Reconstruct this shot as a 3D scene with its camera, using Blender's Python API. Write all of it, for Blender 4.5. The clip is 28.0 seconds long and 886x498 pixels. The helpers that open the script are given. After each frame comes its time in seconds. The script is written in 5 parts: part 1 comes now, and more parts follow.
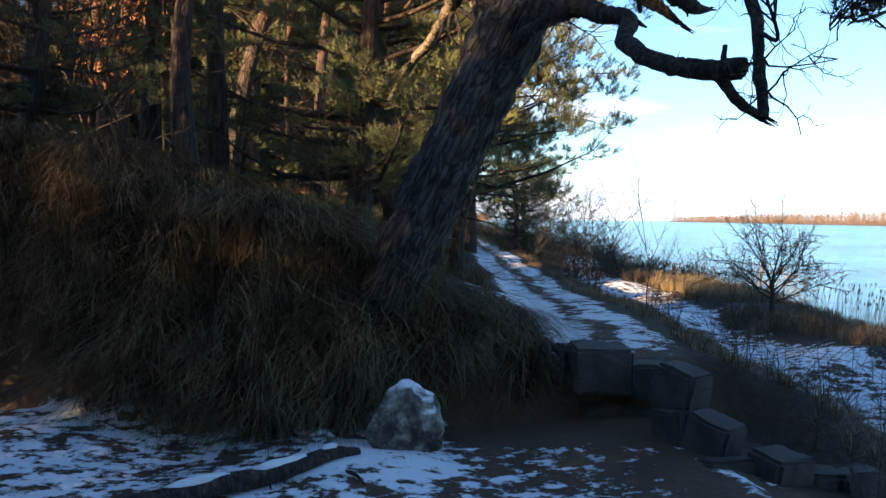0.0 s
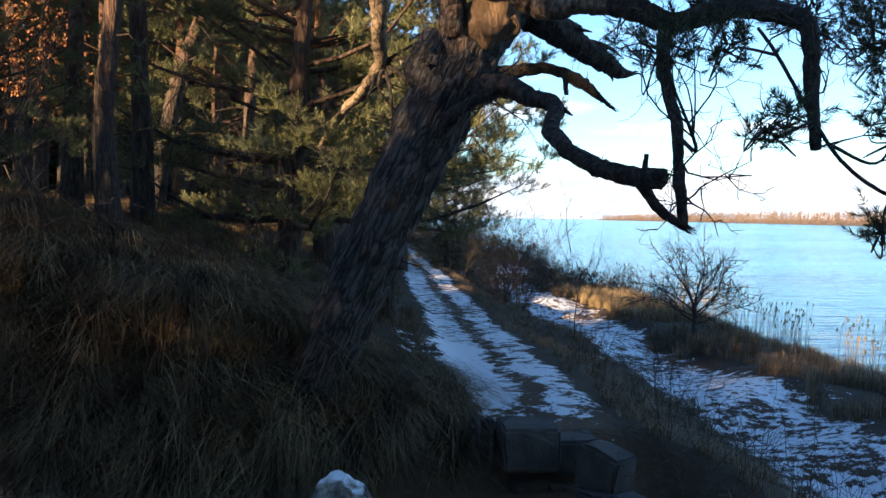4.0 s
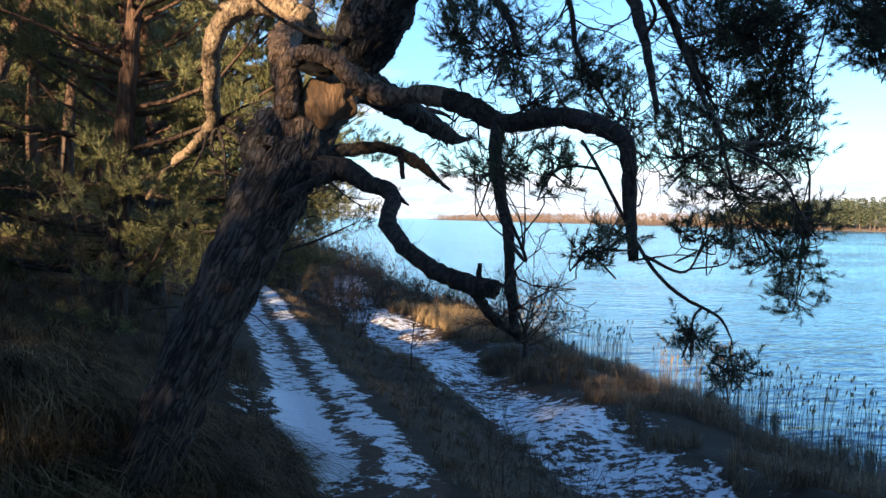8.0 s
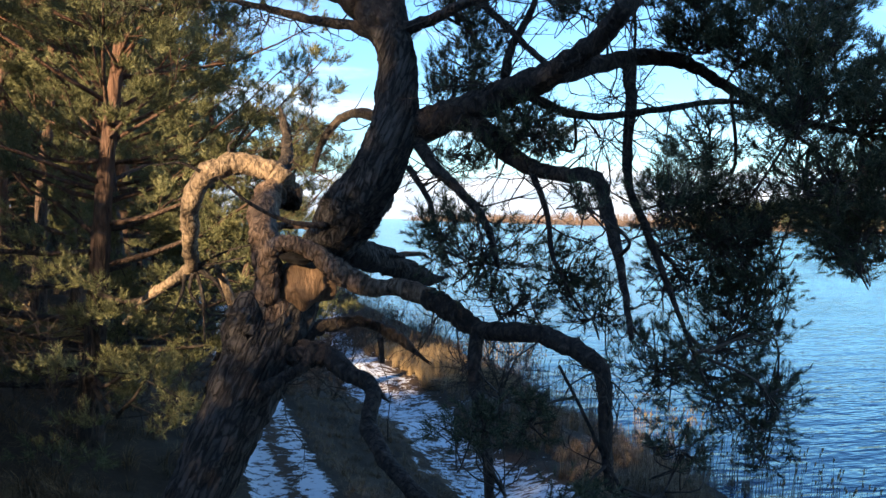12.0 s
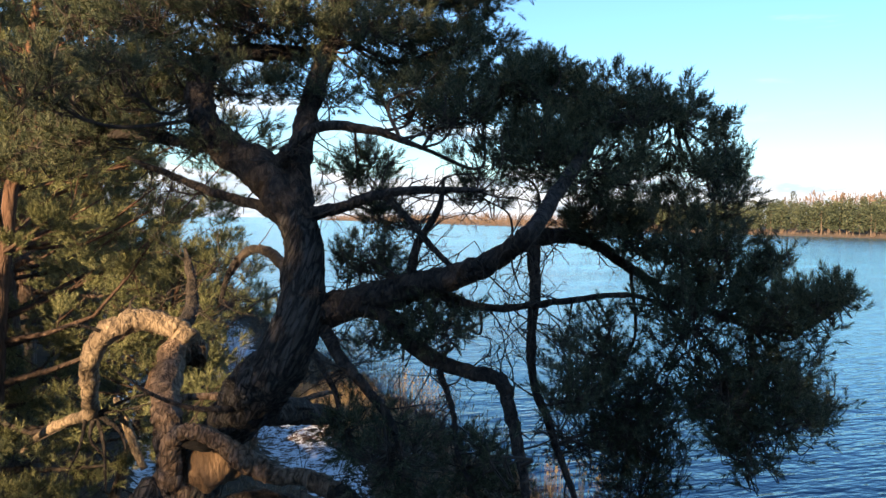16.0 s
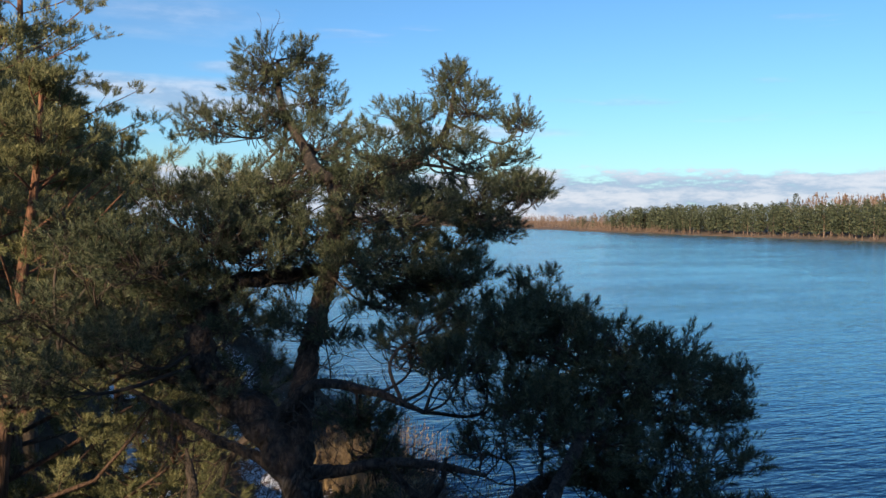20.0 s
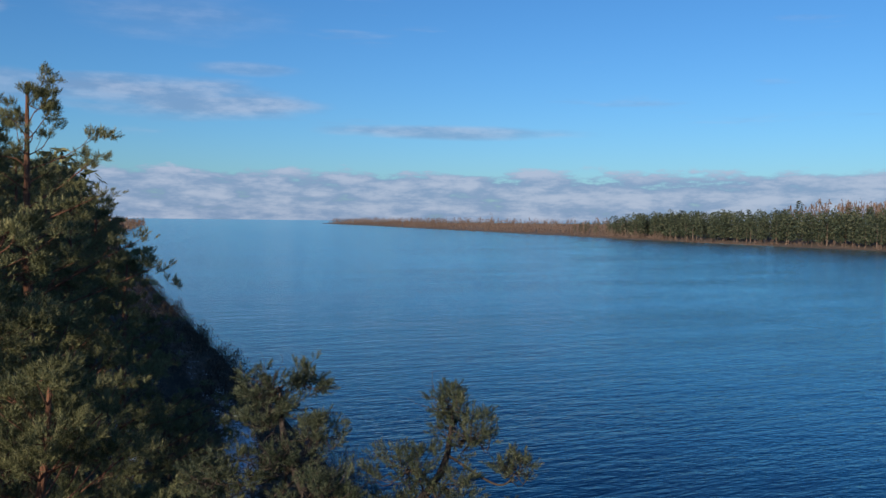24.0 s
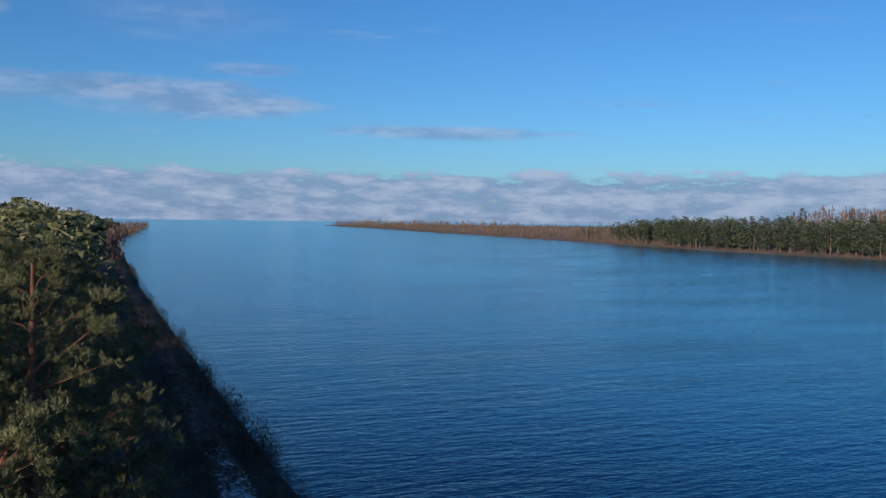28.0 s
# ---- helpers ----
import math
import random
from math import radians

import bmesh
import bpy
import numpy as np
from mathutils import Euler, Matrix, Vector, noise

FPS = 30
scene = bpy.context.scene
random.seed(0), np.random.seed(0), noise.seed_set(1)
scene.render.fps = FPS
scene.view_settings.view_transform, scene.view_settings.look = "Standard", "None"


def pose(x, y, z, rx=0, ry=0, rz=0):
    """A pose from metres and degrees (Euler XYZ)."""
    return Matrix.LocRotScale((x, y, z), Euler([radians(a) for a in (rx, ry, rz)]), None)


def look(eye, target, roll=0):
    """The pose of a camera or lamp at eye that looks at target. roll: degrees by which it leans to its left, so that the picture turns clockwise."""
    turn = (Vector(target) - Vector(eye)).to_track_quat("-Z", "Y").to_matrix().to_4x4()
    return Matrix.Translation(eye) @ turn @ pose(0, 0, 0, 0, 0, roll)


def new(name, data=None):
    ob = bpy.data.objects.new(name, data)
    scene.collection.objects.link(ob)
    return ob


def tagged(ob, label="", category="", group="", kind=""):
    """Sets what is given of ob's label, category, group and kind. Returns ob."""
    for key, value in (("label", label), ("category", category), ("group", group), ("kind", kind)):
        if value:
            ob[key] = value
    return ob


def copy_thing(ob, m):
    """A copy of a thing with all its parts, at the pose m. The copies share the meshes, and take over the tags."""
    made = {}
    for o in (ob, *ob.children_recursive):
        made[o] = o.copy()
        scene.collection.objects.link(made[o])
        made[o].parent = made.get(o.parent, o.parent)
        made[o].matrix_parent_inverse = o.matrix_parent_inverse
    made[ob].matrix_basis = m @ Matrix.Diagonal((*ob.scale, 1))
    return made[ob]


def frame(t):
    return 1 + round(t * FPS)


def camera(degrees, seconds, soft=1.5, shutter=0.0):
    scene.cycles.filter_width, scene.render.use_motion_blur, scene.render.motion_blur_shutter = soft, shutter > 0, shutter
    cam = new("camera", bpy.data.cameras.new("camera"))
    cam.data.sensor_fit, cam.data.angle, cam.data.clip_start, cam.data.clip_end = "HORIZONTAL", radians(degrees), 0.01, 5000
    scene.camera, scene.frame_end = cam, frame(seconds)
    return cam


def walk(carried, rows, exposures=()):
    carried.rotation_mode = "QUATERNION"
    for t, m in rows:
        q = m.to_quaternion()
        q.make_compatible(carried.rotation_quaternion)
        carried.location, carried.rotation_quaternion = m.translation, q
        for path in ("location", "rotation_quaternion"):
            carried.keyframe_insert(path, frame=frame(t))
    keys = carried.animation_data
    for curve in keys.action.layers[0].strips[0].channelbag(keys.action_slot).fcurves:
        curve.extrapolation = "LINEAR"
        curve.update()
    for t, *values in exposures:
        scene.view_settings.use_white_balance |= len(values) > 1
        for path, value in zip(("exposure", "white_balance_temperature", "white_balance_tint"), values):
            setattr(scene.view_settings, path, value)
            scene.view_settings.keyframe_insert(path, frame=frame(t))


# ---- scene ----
cam = camera(54.84, 28.0)

walk(cam, [
    (0, pose(0.003, 0.002, 1.650, 87.94, 0, 0.00) @ pose(0, 0, 0, 0, 0, 0.59)),
    (1, pose(0.006, -0.002, 1.810, 87.95, 0, -0.05) @ pose(0, 0, 0, 0, 0, 0.58)),
    (2, pose(0.008, -0.007, 1.979, 87.92, 0, -0.09) @ pose(0, 0, 0, 0, 0, 0.59)),
    (3, pose(-0.003, -0.017, 2.155, 87.86, 0, -0.40) @ pose(0, 0, 0, 0, 0, 0.62)),
    (3.5, pose(0.005, -0.021, 2.236, 87.85, 0, -2.34) @ pose(0, 0, 0, 0, 0, 0.64)),
    (5.5, pose(0.009, -0.056, 2.578, 87.82, 0, -9.90) @ pose(0, 0, 0, 0, 0, 0.76)),
    (6, pose(0.013, -0.062, 2.668, 87.83, 0, -11.73) @ pose(0, 0, 0, 0, 0, 0.81)),
    (6.5, pose(0.018, -0.064, 2.757, 87.85, 0, -13.17) @ pose(0, 0, 0, 0, 0, 0.82)),
    (7, pose(0.006, -0.066, 2.838, 87.89, 0, -14.33) @ pose(0, 0, 0, 0, 0, 0.82)),
    (7.5, pose(-0.003, -0.070, 2.929, 87.90, 0, -15.44) @ pose(0, 0, 0, 0, 0, 0.84)),
    (8, pose(-0.015, -0.048, 3.023, 87.93, 0, -15.54) @ pose(0, 0, 0, 0, 0, 0.81)),
    (9, pose(-0.024, -0.044, 3.358, 87.90, 0, -15.59) @ pose(0, 0, 0, 0, 0, 0.79)),
    (10, pose(-0.059, -0.036, 3.787, 87.98, 0, -15.74) @ pose(0, 0, 0, 0, 0, 0.69)),
    (11, pose(-0.078, -0.090, 4.227, 87.98, 0, -15.90) @ pose(0, 0, 0, 0, 0, 0.57)),
    (11.5, pose(-0.095, -0.087, 4.415, 87.97, 0, -16.53) @ pose(0, 0, 0, 0, 0, 0.55)),
    (13.5, pose(-0.058, -0.094, 5.161, 87.94, 0, -20.15) @ pose(0, 0, 0, 0, 0, 0.59)),
    (14, pose(-0.036, -0.064, 5.334, 87.97, 0, -21.48) @ pose(0, 0, 0, 0, 0, 0.56)),
    (14.5, pose(-0.022, -0.068, 5.543, 87.96, 0, -22.46) @ pose(0, 0, 0, 0, 0, 0.58)),
    (15, pose(-0.022, -0.082, 5.751, 87.97, 0, -22.89) @ pose(0, 0, 0, 0, 0, 0.66)),
    (16, pose(-0.022, -0.090, 6.177, 87.94, 0, -22.87) @ pose(0, 0, 0, 0, 0, 0.71)),
    (17, pose(-0.026, -0.038, 6.707, 87.93, 0, -22.83) @ pose(0, 0, 0, 0, 0, 0.77)),
    (18, pose(-0.023, -0.008, 7.276, 87.93, 0, -22.78) @ pose(0, 0, 0, 0, 0, 0.70)),
    (19, pose(0.024, 0.041, 7.808, 87.94, 0, -22.74) @ pose(0, 0, 0, 0, 0, 0.59)),
    (20, pose(0.007, 0.034, 8.331, 87.94, 0, -22.72) @ pose(0, 0, 0, 0, 0, 0.57)),
    (21, pose(-0.010, 0.003, 9.159, 87.94, 0, -22.68) @ pose(0, 0, 0, 0, 0, 0.65)),
    (22, pose(0.008, -0.026, 10.133, 87.98, 0, -22.63) @ pose(0, 0, 0, 0, 0, 0.66)),
    (22.5, pose(0.023, -0.045, 10.615, 88.02, 0, -22.62) @ pose(0, 0, 0, 0, 0, 0.66)),
    (24.5, pose(-0.039, -0.069, 12.736, 88.01, 0, -22.50) @ pose(0, 0, 0, 0, 0, 0.67)),
    (25, pose(-0.035, -0.066, 13.264, 88.03, 0, -22.48) @ pose(0, 0, 0, 0, 0, 0.70)),
    (26, pose(-0.018, -0.065, 14.326, 88.04, 0, -22.42) @ pose(0, 0, 0, 0, 0, 0.71)),
    (27, pose(-0.027, -0.063, 15.384, 88.04, 0, -22.37) @ pose(0, 0, 0, 0, 0, 0.74)),
    (28, pose(-0.049, -0.061, 16.420, 88.04, 0, -22.33) @ pose(0, 0, 0, 0, 0, 0.75)),
], [(0, 2.08, 7700, 12), (9, 1.9, 7200, 12), (14, 1.9, 7200, 11), (17, 1.6, 7800, 11), (19, 1.25, 7200, 10), (21, 0.62, 6100, 8), (23.5, 0.28, 5700, 8), (28, 0.12, 5450, 8)])

# ---- world, sun ----
SUN_AZ, SUN_EL = 232.0, 15.0      # compass bearing of the sun (north is +y) and its height, degrees
world = bpy.data.worlds.new("sky")
scene.world = world
world.use_nodes = True
wn, wl = world.node_tree.nodes, world.node_tree.links
wn.clear()


def wnode(kind, **kw):
    n = wn.new(kind)
    for k, v in kw.items():
        n.inputs[k].default_value = v
    return n


def wmath(op, a, b=None, clamp=False):
    n = wn.new("ShaderNodeMath")
    n.operation, n.use_clamp = op, clamp
    for i, v in enumerate((a, b)):
        if v is None:
            continue
        if isinstance(v, (int, float)):
            n.inputs[i].default_value = v
        else:
            wl.new(v, n.inputs[i])
    return n.outputs[0]


def wstep(v, lo, hi):
    n = wn.new("ShaderNodeMapRange")
    n.interpolation_type = "SMOOTHSTEP"
    n.inputs["From Min"].default_value, n.inputs["From Max"].default_value = lo, hi
    wl.new(v, n.inputs["Value"])
    return n.outputs[0]


sky = wn.new("ShaderNodeTexSky")
sky.sky_type, sky.sun_disc = "NISHITA", False
sky.sun_elevation, sky.sun_rotation = radians(SUN_EL), radians(SUN_AZ)
sky.air_density, sky.dust_density, sky.ozone_density = 1.0, 0.6, 2.2
coord = wn.new("ShaderNodeTexCoord")
sep = wn.new("ShaderNodeSeparateXYZ")
wl.new(coord.outputs["Generated"], sep.inputs[0])
az = wmath("ARCTAN2", sep.outputs[0], sep.outputs[1])
el = sep.outputs[2]
comb = wn.new("ShaderNodeCombineXYZ")
wl.new(wmath("MULTIPLY", az, 13.0), comb.inputs[0])
wl.new(wmath("MULTIPLY", el, 46.0), comb.inputs[1])
puff = wn.new("ShaderNodeTexNoise")
puff.inputs["Scale"].default_value, puff.inputs["Detail"].default_value, puff.inputs["Roughness"].default_value = 1.3, 9, 0.62
wl.new(comb.outputs[0], puff.inputs["Vector"])
comb2 = wn.new("ShaderNodeCombineXYZ")
wl.new(wmath("MULTIPLY", az, 3.2), comb2.inputs[0])
wl.new(wmath("MULTIPLY", el, 26.0), comb2.inputs[1])
comb2.inputs[2].default_value = 4.3
streak = wn.new("ShaderNodeTexNoise")
streak.inputs["Scale"].default_value, streak.inputs["Detail"].default_value, streak.inputs["Roughness"].default_value = 1.2, 7, 0.55
wl.new(comb2.outputs[0], streak.inputs["Vector"])
# the low bank of cumulus over the horizon, ragged on top, and thin streaks above it
top = wmath("ADD", wmath("MULTIPLY", puff.outputs[0], 0.060), 0.024)
bank = wstep(wmath("SUBTRACT", top, el), -0.004, 0.007)
bank = wmath("MULTIPLY", bank, wstep(puff.outputs[0], 0.24, 0.44))


def wisp(az0, el0, half_w, half_h, weight):
    """A flat cloud streak about a bearing and height, torn by the fine noise."""
    a = wmath("POWER", wmath("DIVIDE", wmath("SUBTRACT", az, radians(az0)), radians(half_w)), 2.0)
    e = wmath("POWER", wmath("DIVIDE", wmath("SUBTRACT", el, radians(el0)), radians(half_h)), 2.0)
    d = wmath("SUBTRACT", 1.25, wmath("ADD", a, e))
    return wmath("MULTIPLY", wstep(wmath("ADD", d, wmath("MULTIPLY", wmath("SUBTRACT", streak.outputs[0], 0.5), 3.2)), 0.05, 1.3), weight)


thin = wmath("MULTIPLY", wmath("MULTIPLY", wstep(streak.outputs[0], 0.58, 0.74), wstep(el, 0.06, 0.10)), 0.35)
for row in ((4.8, 7.5, 9.5, 1.3, 0.66), (24.5, 5.75, 10.0, 0.55, 0.6), (5.5, 12.6, 7.0, 1.9, 0.24), (-6.5, 12.8, 2.0, 1.8, 0.4), (-6.0, 7.6, 5.0, 1.2, 0.4), (9.5, 9.5, 4.0, 0.5, 0.35)):
    thin = wmath("MAXIMUM", thin, wisp(*row))
cover = wmath("MAXIMUM", wmath("MULTIPLY", bank, 0.9), thin, True)
mix = wn.new("ShaderNodeMix")
mix.data_type = "RGBA"
wl.new(cover, mix.inputs["Factor"])
tintsky = wn.new("ShaderNodeMix")
tintsky.data_type, tintsky.blend_type = "RGBA", "MULTIPLY"
tintsky.inputs["Factor"].default_value = 1.0
wl.new(sky.outputs[0], tintsky.inputs[6])
tintsky.inputs[7].default_value = (0.66, 0.93, 1.22, 1)
hsv = wn.new("ShaderNodeHueSaturation")
hsv.inputs["Saturation"].default_value = 1.04
wl.new(tintsky.outputs[2], hsv.inputs["Color"])
wl.new(hsv.outputs[0], mix.inputs[6])
cloudcol = wn.new("ShaderNodeMix")
cloudcol.data_type = "RGBA"
wl.new(wstep(puff.outputs[0], 0.38, 0.66), cloudcol.inputs["Factor"])
cloudcol.inputs[6].default_value = (2.5, 3.3, 4.7, 1)
cloudcol.inputs[7].default_value = (5.0, 5.2, 6.0, 1)
wl.new(cloudcol.outputs[2], mix.inputs[7])
bg = wn.new("ShaderNodeBackground")
bg.inputs["Strength"].default_value = 0.08
wl.new(mix.outputs[2], bg.inputs["Color"])
wout = wn.new("ShaderNodeOutputWorld")
wl.new(bg.outputs[0], wout.inputs["Surface"])

sun = new("sun", bpy.data.lights.new("sun", "SUN"))
sun.data.energy, sun.data.angle, sun.data.color = 5.0, radians(0.6), (1.0, 0.78, 0.52)
sd = Vector((math.sin(radians(SUN_AZ)) * math.cos(radians(SUN_EL)), math.cos(radians(SUN_AZ)) * math.cos(radians(SUN_EL)), math.sin(radians(SUN_EL))))
sun.matrix_world = look(sd * 100, (0, 0, 0))


# ---- materials ----
def material(name):
    m = bpy.data.materials.new(name)
    m.use_nodes = True
    return m, m.node_tree.nodes, m.node_tree.links, m.node_tree.nodes["Principled BSDF"]


def ramp(n, stops):
    r = n.new("ShaderNodeValToRGB")
    while len(r.color_ramp.elements) < len(stops):
        r.color_ramp.elements.new(0.5)
    for e, (p, col) in zip(r.color_ramp.elements, stops):
        e.position, e.color = p, (*col, 1)
    return r


def noise_node(n, l, vec, scale, detail=5, rough=0.55, stretch=None):
    if stretch:
        mp = n.new("ShaderNodeMapping")
        mp.inputs["Scale"].default_value = stretch
        l.new(vec, mp.inputs[0])
        vec = mp.outputs[0]
    t = n.new("ShaderNodeTexNoise")
    t.inputs["Scale"].default_value, t.inputs["Detail"].default_value, t.inputs["Roughness"].default_value = scale, detail, rough
    l.new(vec, t.inputs["Vector"])
    return t.outputs[0]


def simple(name, stops, scale=6.0, rough=0.85, bump=0.3, bscale=40.0, stretch=None, metal=0.0):
    """A surface whose colour wanders through stops, with fine relief."""
    m, n, l, p = material(name)
    tc = n.new("ShaderNodeTexCoord").outputs["Object"]
    a = noise_node(n, l, tc, scale, 6, 0.6, stretch)
    r = ramp(n, stops)
    l.new(a, r.inputs[0])
    l.new(r.outputs[0], p.inputs["Base Color"])
    p.inputs["Roughness"].default_value, p.inputs["Metallic"].default_value = rough, metal
    b = n.new("ShaderNodeBump")
    b.inputs["Strength"].default_value, b.inputs["Distance"].default_value = bump, 0.02
    l.new(noise_node(n, l, tc, bscale, 5, 0.6, stretch), b.inputs["Height"])
    l.new(b.outputs[0], p.inputs["Normal"])
    return m


def island(name, stops, rough=0.7, thru=0.0, spread=0.55, drift=0.9, weight=0.5):
    """Leaves, needles and blades: each one its own shade, with a slow drift over the plant."""
    m, n, l, p = material(name)
    g = n.new("ShaderNodeNewGeometry")
    tc = n.new("ShaderNodeTexCoord").outputs["Object"]
    slow = noise_node(n, l, tc, drift, 3)
    mx = n.new("ShaderNodeMath")
    mx.operation = "MULTIPLY_ADD"
    l.new(g.outputs["Random Per Island"], mx.inputs[0])
    mx.inputs[1].default_value = spread
    sc = n.new("ShaderNodeMath")
    sc.operation = "MULTIPLY"
    sc.inputs[1].default_value = weight
    l.new(slow, sc.inputs[0])
    l.new(sc.outputs[0], mx.inputs[2])
    r = ramp(n, stops)
    l.new(mx.outputs[0], r.inputs[0])
    l.new(r.outputs[0], p.inputs["Base Color"])
    p.inputs["Roughness"].default_value = rough
    p.inputs["Specular IOR Level"].default_value = 0.25
    if thru:
        tr = n.new("ShaderNodeBsdfTranslucent")
        l.new(r.outputs[0], tr.inputs[0])
        ms = n.new("ShaderNodeMixShader")
        ms.inputs[0].default_value = thru
        l.new(p.outputs[0], ms.inputs[1])
        l.new(tr.outputs[0], ms.inputs[2])
        l.new(ms.outputs[0], n["Material Output"].inputs[0])
    return m


def bark_material(name, dark, mid, light, red=None, tilt=0.0, plate=0.22, stretch=0.17):
    m, n, l, p = material(name)
    tc = n.new("ShaderNodeTexCoord").outputs["Object"]
    vo = n.new("ShaderNodeTexVoronoi")
    vo.feature = "DISTANCE_TO_EDGE"
    mp = n.new("ShaderNodeMapping")
    mp.inputs["Scale"].default_value = (1, 1, stretch)
    if tilt:
        turn = n.new("ShaderNodeMapping")
        turn.inputs["Rotation"].default_value = (0, radians(-tilt), 0)
        l.new(tc, turn.inputs[0])
        tc = turn.outputs[0]
    l.new(tc, mp.inputs[0])
    wob = n.new("ShaderNodeTexNoise")
    wob.inputs["Scale"].default_value = 9
    l.new(mp.outputs[0], wob.inputs["Vector"])
    ad = n.new("ShaderNodeMix")
    ad.data_type = "RGBA"
    ad.inputs["Factor"].default_value = 0.08
    l.new(mp.outputs[0], ad.inputs[6])
    l.new(wob.outputs["Color"], ad.inputs[7])
    vo.inputs["Scale"].default_value = 22
    l.new(ad.outputs[2], vo.inputs["Vector"])
    st = n.new("ShaderNodeMapRange")
    st.inputs["From Max"].default_value = 0.22
    l.new(vo.outputs["Distance"], st.inputs["Value"])
    fine = noise_node(n, l, tc, 70, 5, 0.65, (1, 1, 0.35))
    wide = noise_node(n, l, tc, 3.5, 4, 0.5)
    ridge = noise_node(n, l, ad.outputs[2], 21, 4, 0.55)
    rs = n.new("ShaderNodeMapRange")
    rs.inputs["From Min"].default_value, rs.inputs["From Max"].default_value, rs.inputs["To Max"].default_value = 0.36, 0.66, 0.5
    l.new(ridge, rs.inputs["Value"])
    su = n.new("ShaderNodeMath")
    su.operation = "MULTIPLY_ADD"
    l.new(fine, su.inputs[0])
    su.inputs[1].default_value = 0.4
    hm = n.new("ShaderNodeMath")
    hm.operation = "MULTIPLY_ADD"
    hm.inputs[1].default_value = plate
    l.new(st.outputs[0], hm.inputs[0])
    l.new(rs.outputs[0], hm.inputs[2])
    l.new(hm.outputs[0], su.inputs[2])
    r = ramp(n, [(0.25, dark), (0.55, mid), (0.95, light)])
    l.new(su.outputs[0], r.inputs[0])
    col = r.outputs[0]
    if red:
        mr = n.new("ShaderNodeMix")
        mr.data_type = "RGBA"
        sp = n.new("ShaderNodeSeparateXYZ")
        l.new(tc, sp.inputs[0])
        hi = n.new("ShaderNodeMapRange")
        hi.inputs["From Min"].default_value, hi.inputs["From Max"].default_value = 1.5, 7.0
        hi.inputs["To Max"].default_value = 0.85
        l.new(sp.outputs[2], hi.inputs["Value"])
        l.new(hi.outputs[0], mr.inputs["Factor"])
        l.new(col, mr.inputs[6])
        rr = ramp(n, [(0.2, tuple(c * 0.45 for c in red)), (0.75, red)])
        l.new(su.outputs[0], rr.inputs[0])
        l.new(rr.outputs[0], mr.inputs[7])
        col = mr.outputs[2]
    li = n.new("ShaderNodeMix")
    li.data_type = "RGBA"
    mk = n.new("ShaderNodeMapRange")
    mk.inputs["From Min"].default_value, mk.inputs["From Max"].default_value, mk.inputs["To Max"].default_value = 0.56, 0.72, 0.35
    l.new(wide, mk.inputs["Value"])
    l.new(mk.outputs[0], li.inputs["Factor"])
    l.new(col, li.inputs[6])
    li.inputs[7].default_value = (*light, 1)
    l.new(li.outputs[2], p.inputs["Base Color"])
    p.inputs["Roughness"].default_value = 0.9
    b = n.new("ShaderNodeBump")
    b.inputs["Strength"].default_value, b.inputs["Distance"].default_value = 1.0, 0.035
    l.new(su.outputs[0], b.inputs["Height"])
    l.new(b.outputs[0], p.inputs["Normal"])
    return m


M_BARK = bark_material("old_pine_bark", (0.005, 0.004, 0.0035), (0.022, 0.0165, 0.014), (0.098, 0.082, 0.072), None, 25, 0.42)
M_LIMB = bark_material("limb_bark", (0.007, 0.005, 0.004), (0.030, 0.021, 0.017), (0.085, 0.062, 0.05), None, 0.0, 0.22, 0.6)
# fork bark brightened and warmed, with bounced sunlight put into the colour
M_FORK_WARM = bark_material("warm_lit_fork_bark", (0.035, 0.020, 0.012), (0.135, 0.082, 0.052), (0.30, 0.20, 0.14), None, 8.0, 0.3, 0.4)
# limb bark again, lightened so the colour carries the low sun
M_SUNLIT_BARK = bark_material("sunlit_limb_bark", (0.055, 0.036, 0.024), (0.20, 0.138, 0.088), (0.34, 0.25, 0.165), None, 0.0, 0.22, 0.6)
M_FBARK = bark_material("forest_pine_bark", (0.008, 0.006, 0.005), (0.034, 0.024, 0.018), (0.095, 0.07, 0.055), (0.20, 0.088, 0.048))
M_TWIG = simple("twig_bark", [(0.3, (0.022, 0.015, 0.012)), (0.7, (0.07, 0.048, 0.036))], 12)
M_WOOD = simple("torn_wood", [(0.3, (0.05, 0.028, 0.016)), (0.7, (0.27, 0.16, 0.092))], 22, 0.85, 1.0, 46, (1, 1, 0.14))
M_NEEDLE = island("hero_needles", [(0.1, (0.010, 0.019, 0.011)), (0.45, (0.044, 0.058, 0.032)), (0.95, (0.28, 0.27, 0.165))], 0.6, 0.08, 0.42)
M_FNEEDLE = island("forest_needles", [(0.1, (0.022, 0.028, 0.012)), (0.45, (0.105, 0.112, 0.050)), (0.95, (0.36, 0.33, 0.165))], 0.65, 0.08, 0.46)
M_FAR = island("far_needles", [(0.1, (0.012, 0.020, 0.013)), (0.5, (0.036, 0.048, 0.029)), (0.95, (0.14, 0.145, 0.085))], 0.8)
M_FARB = island("far_bare_wood", [(0.1, (0.06, 0.040, 0.032)), (0.5, (0.125, 0.085, 0.066)), (0.95, (0.21, 0.15, 0.12))], 0.9)
M_BRUSH = island("bank_brush", [(0.1, (0.022, 0.016, 0.012)), (0.5, (0.06, 0.042, 0.030)), (0.95, (0.12, 0.085, 0.06))], 0.9)
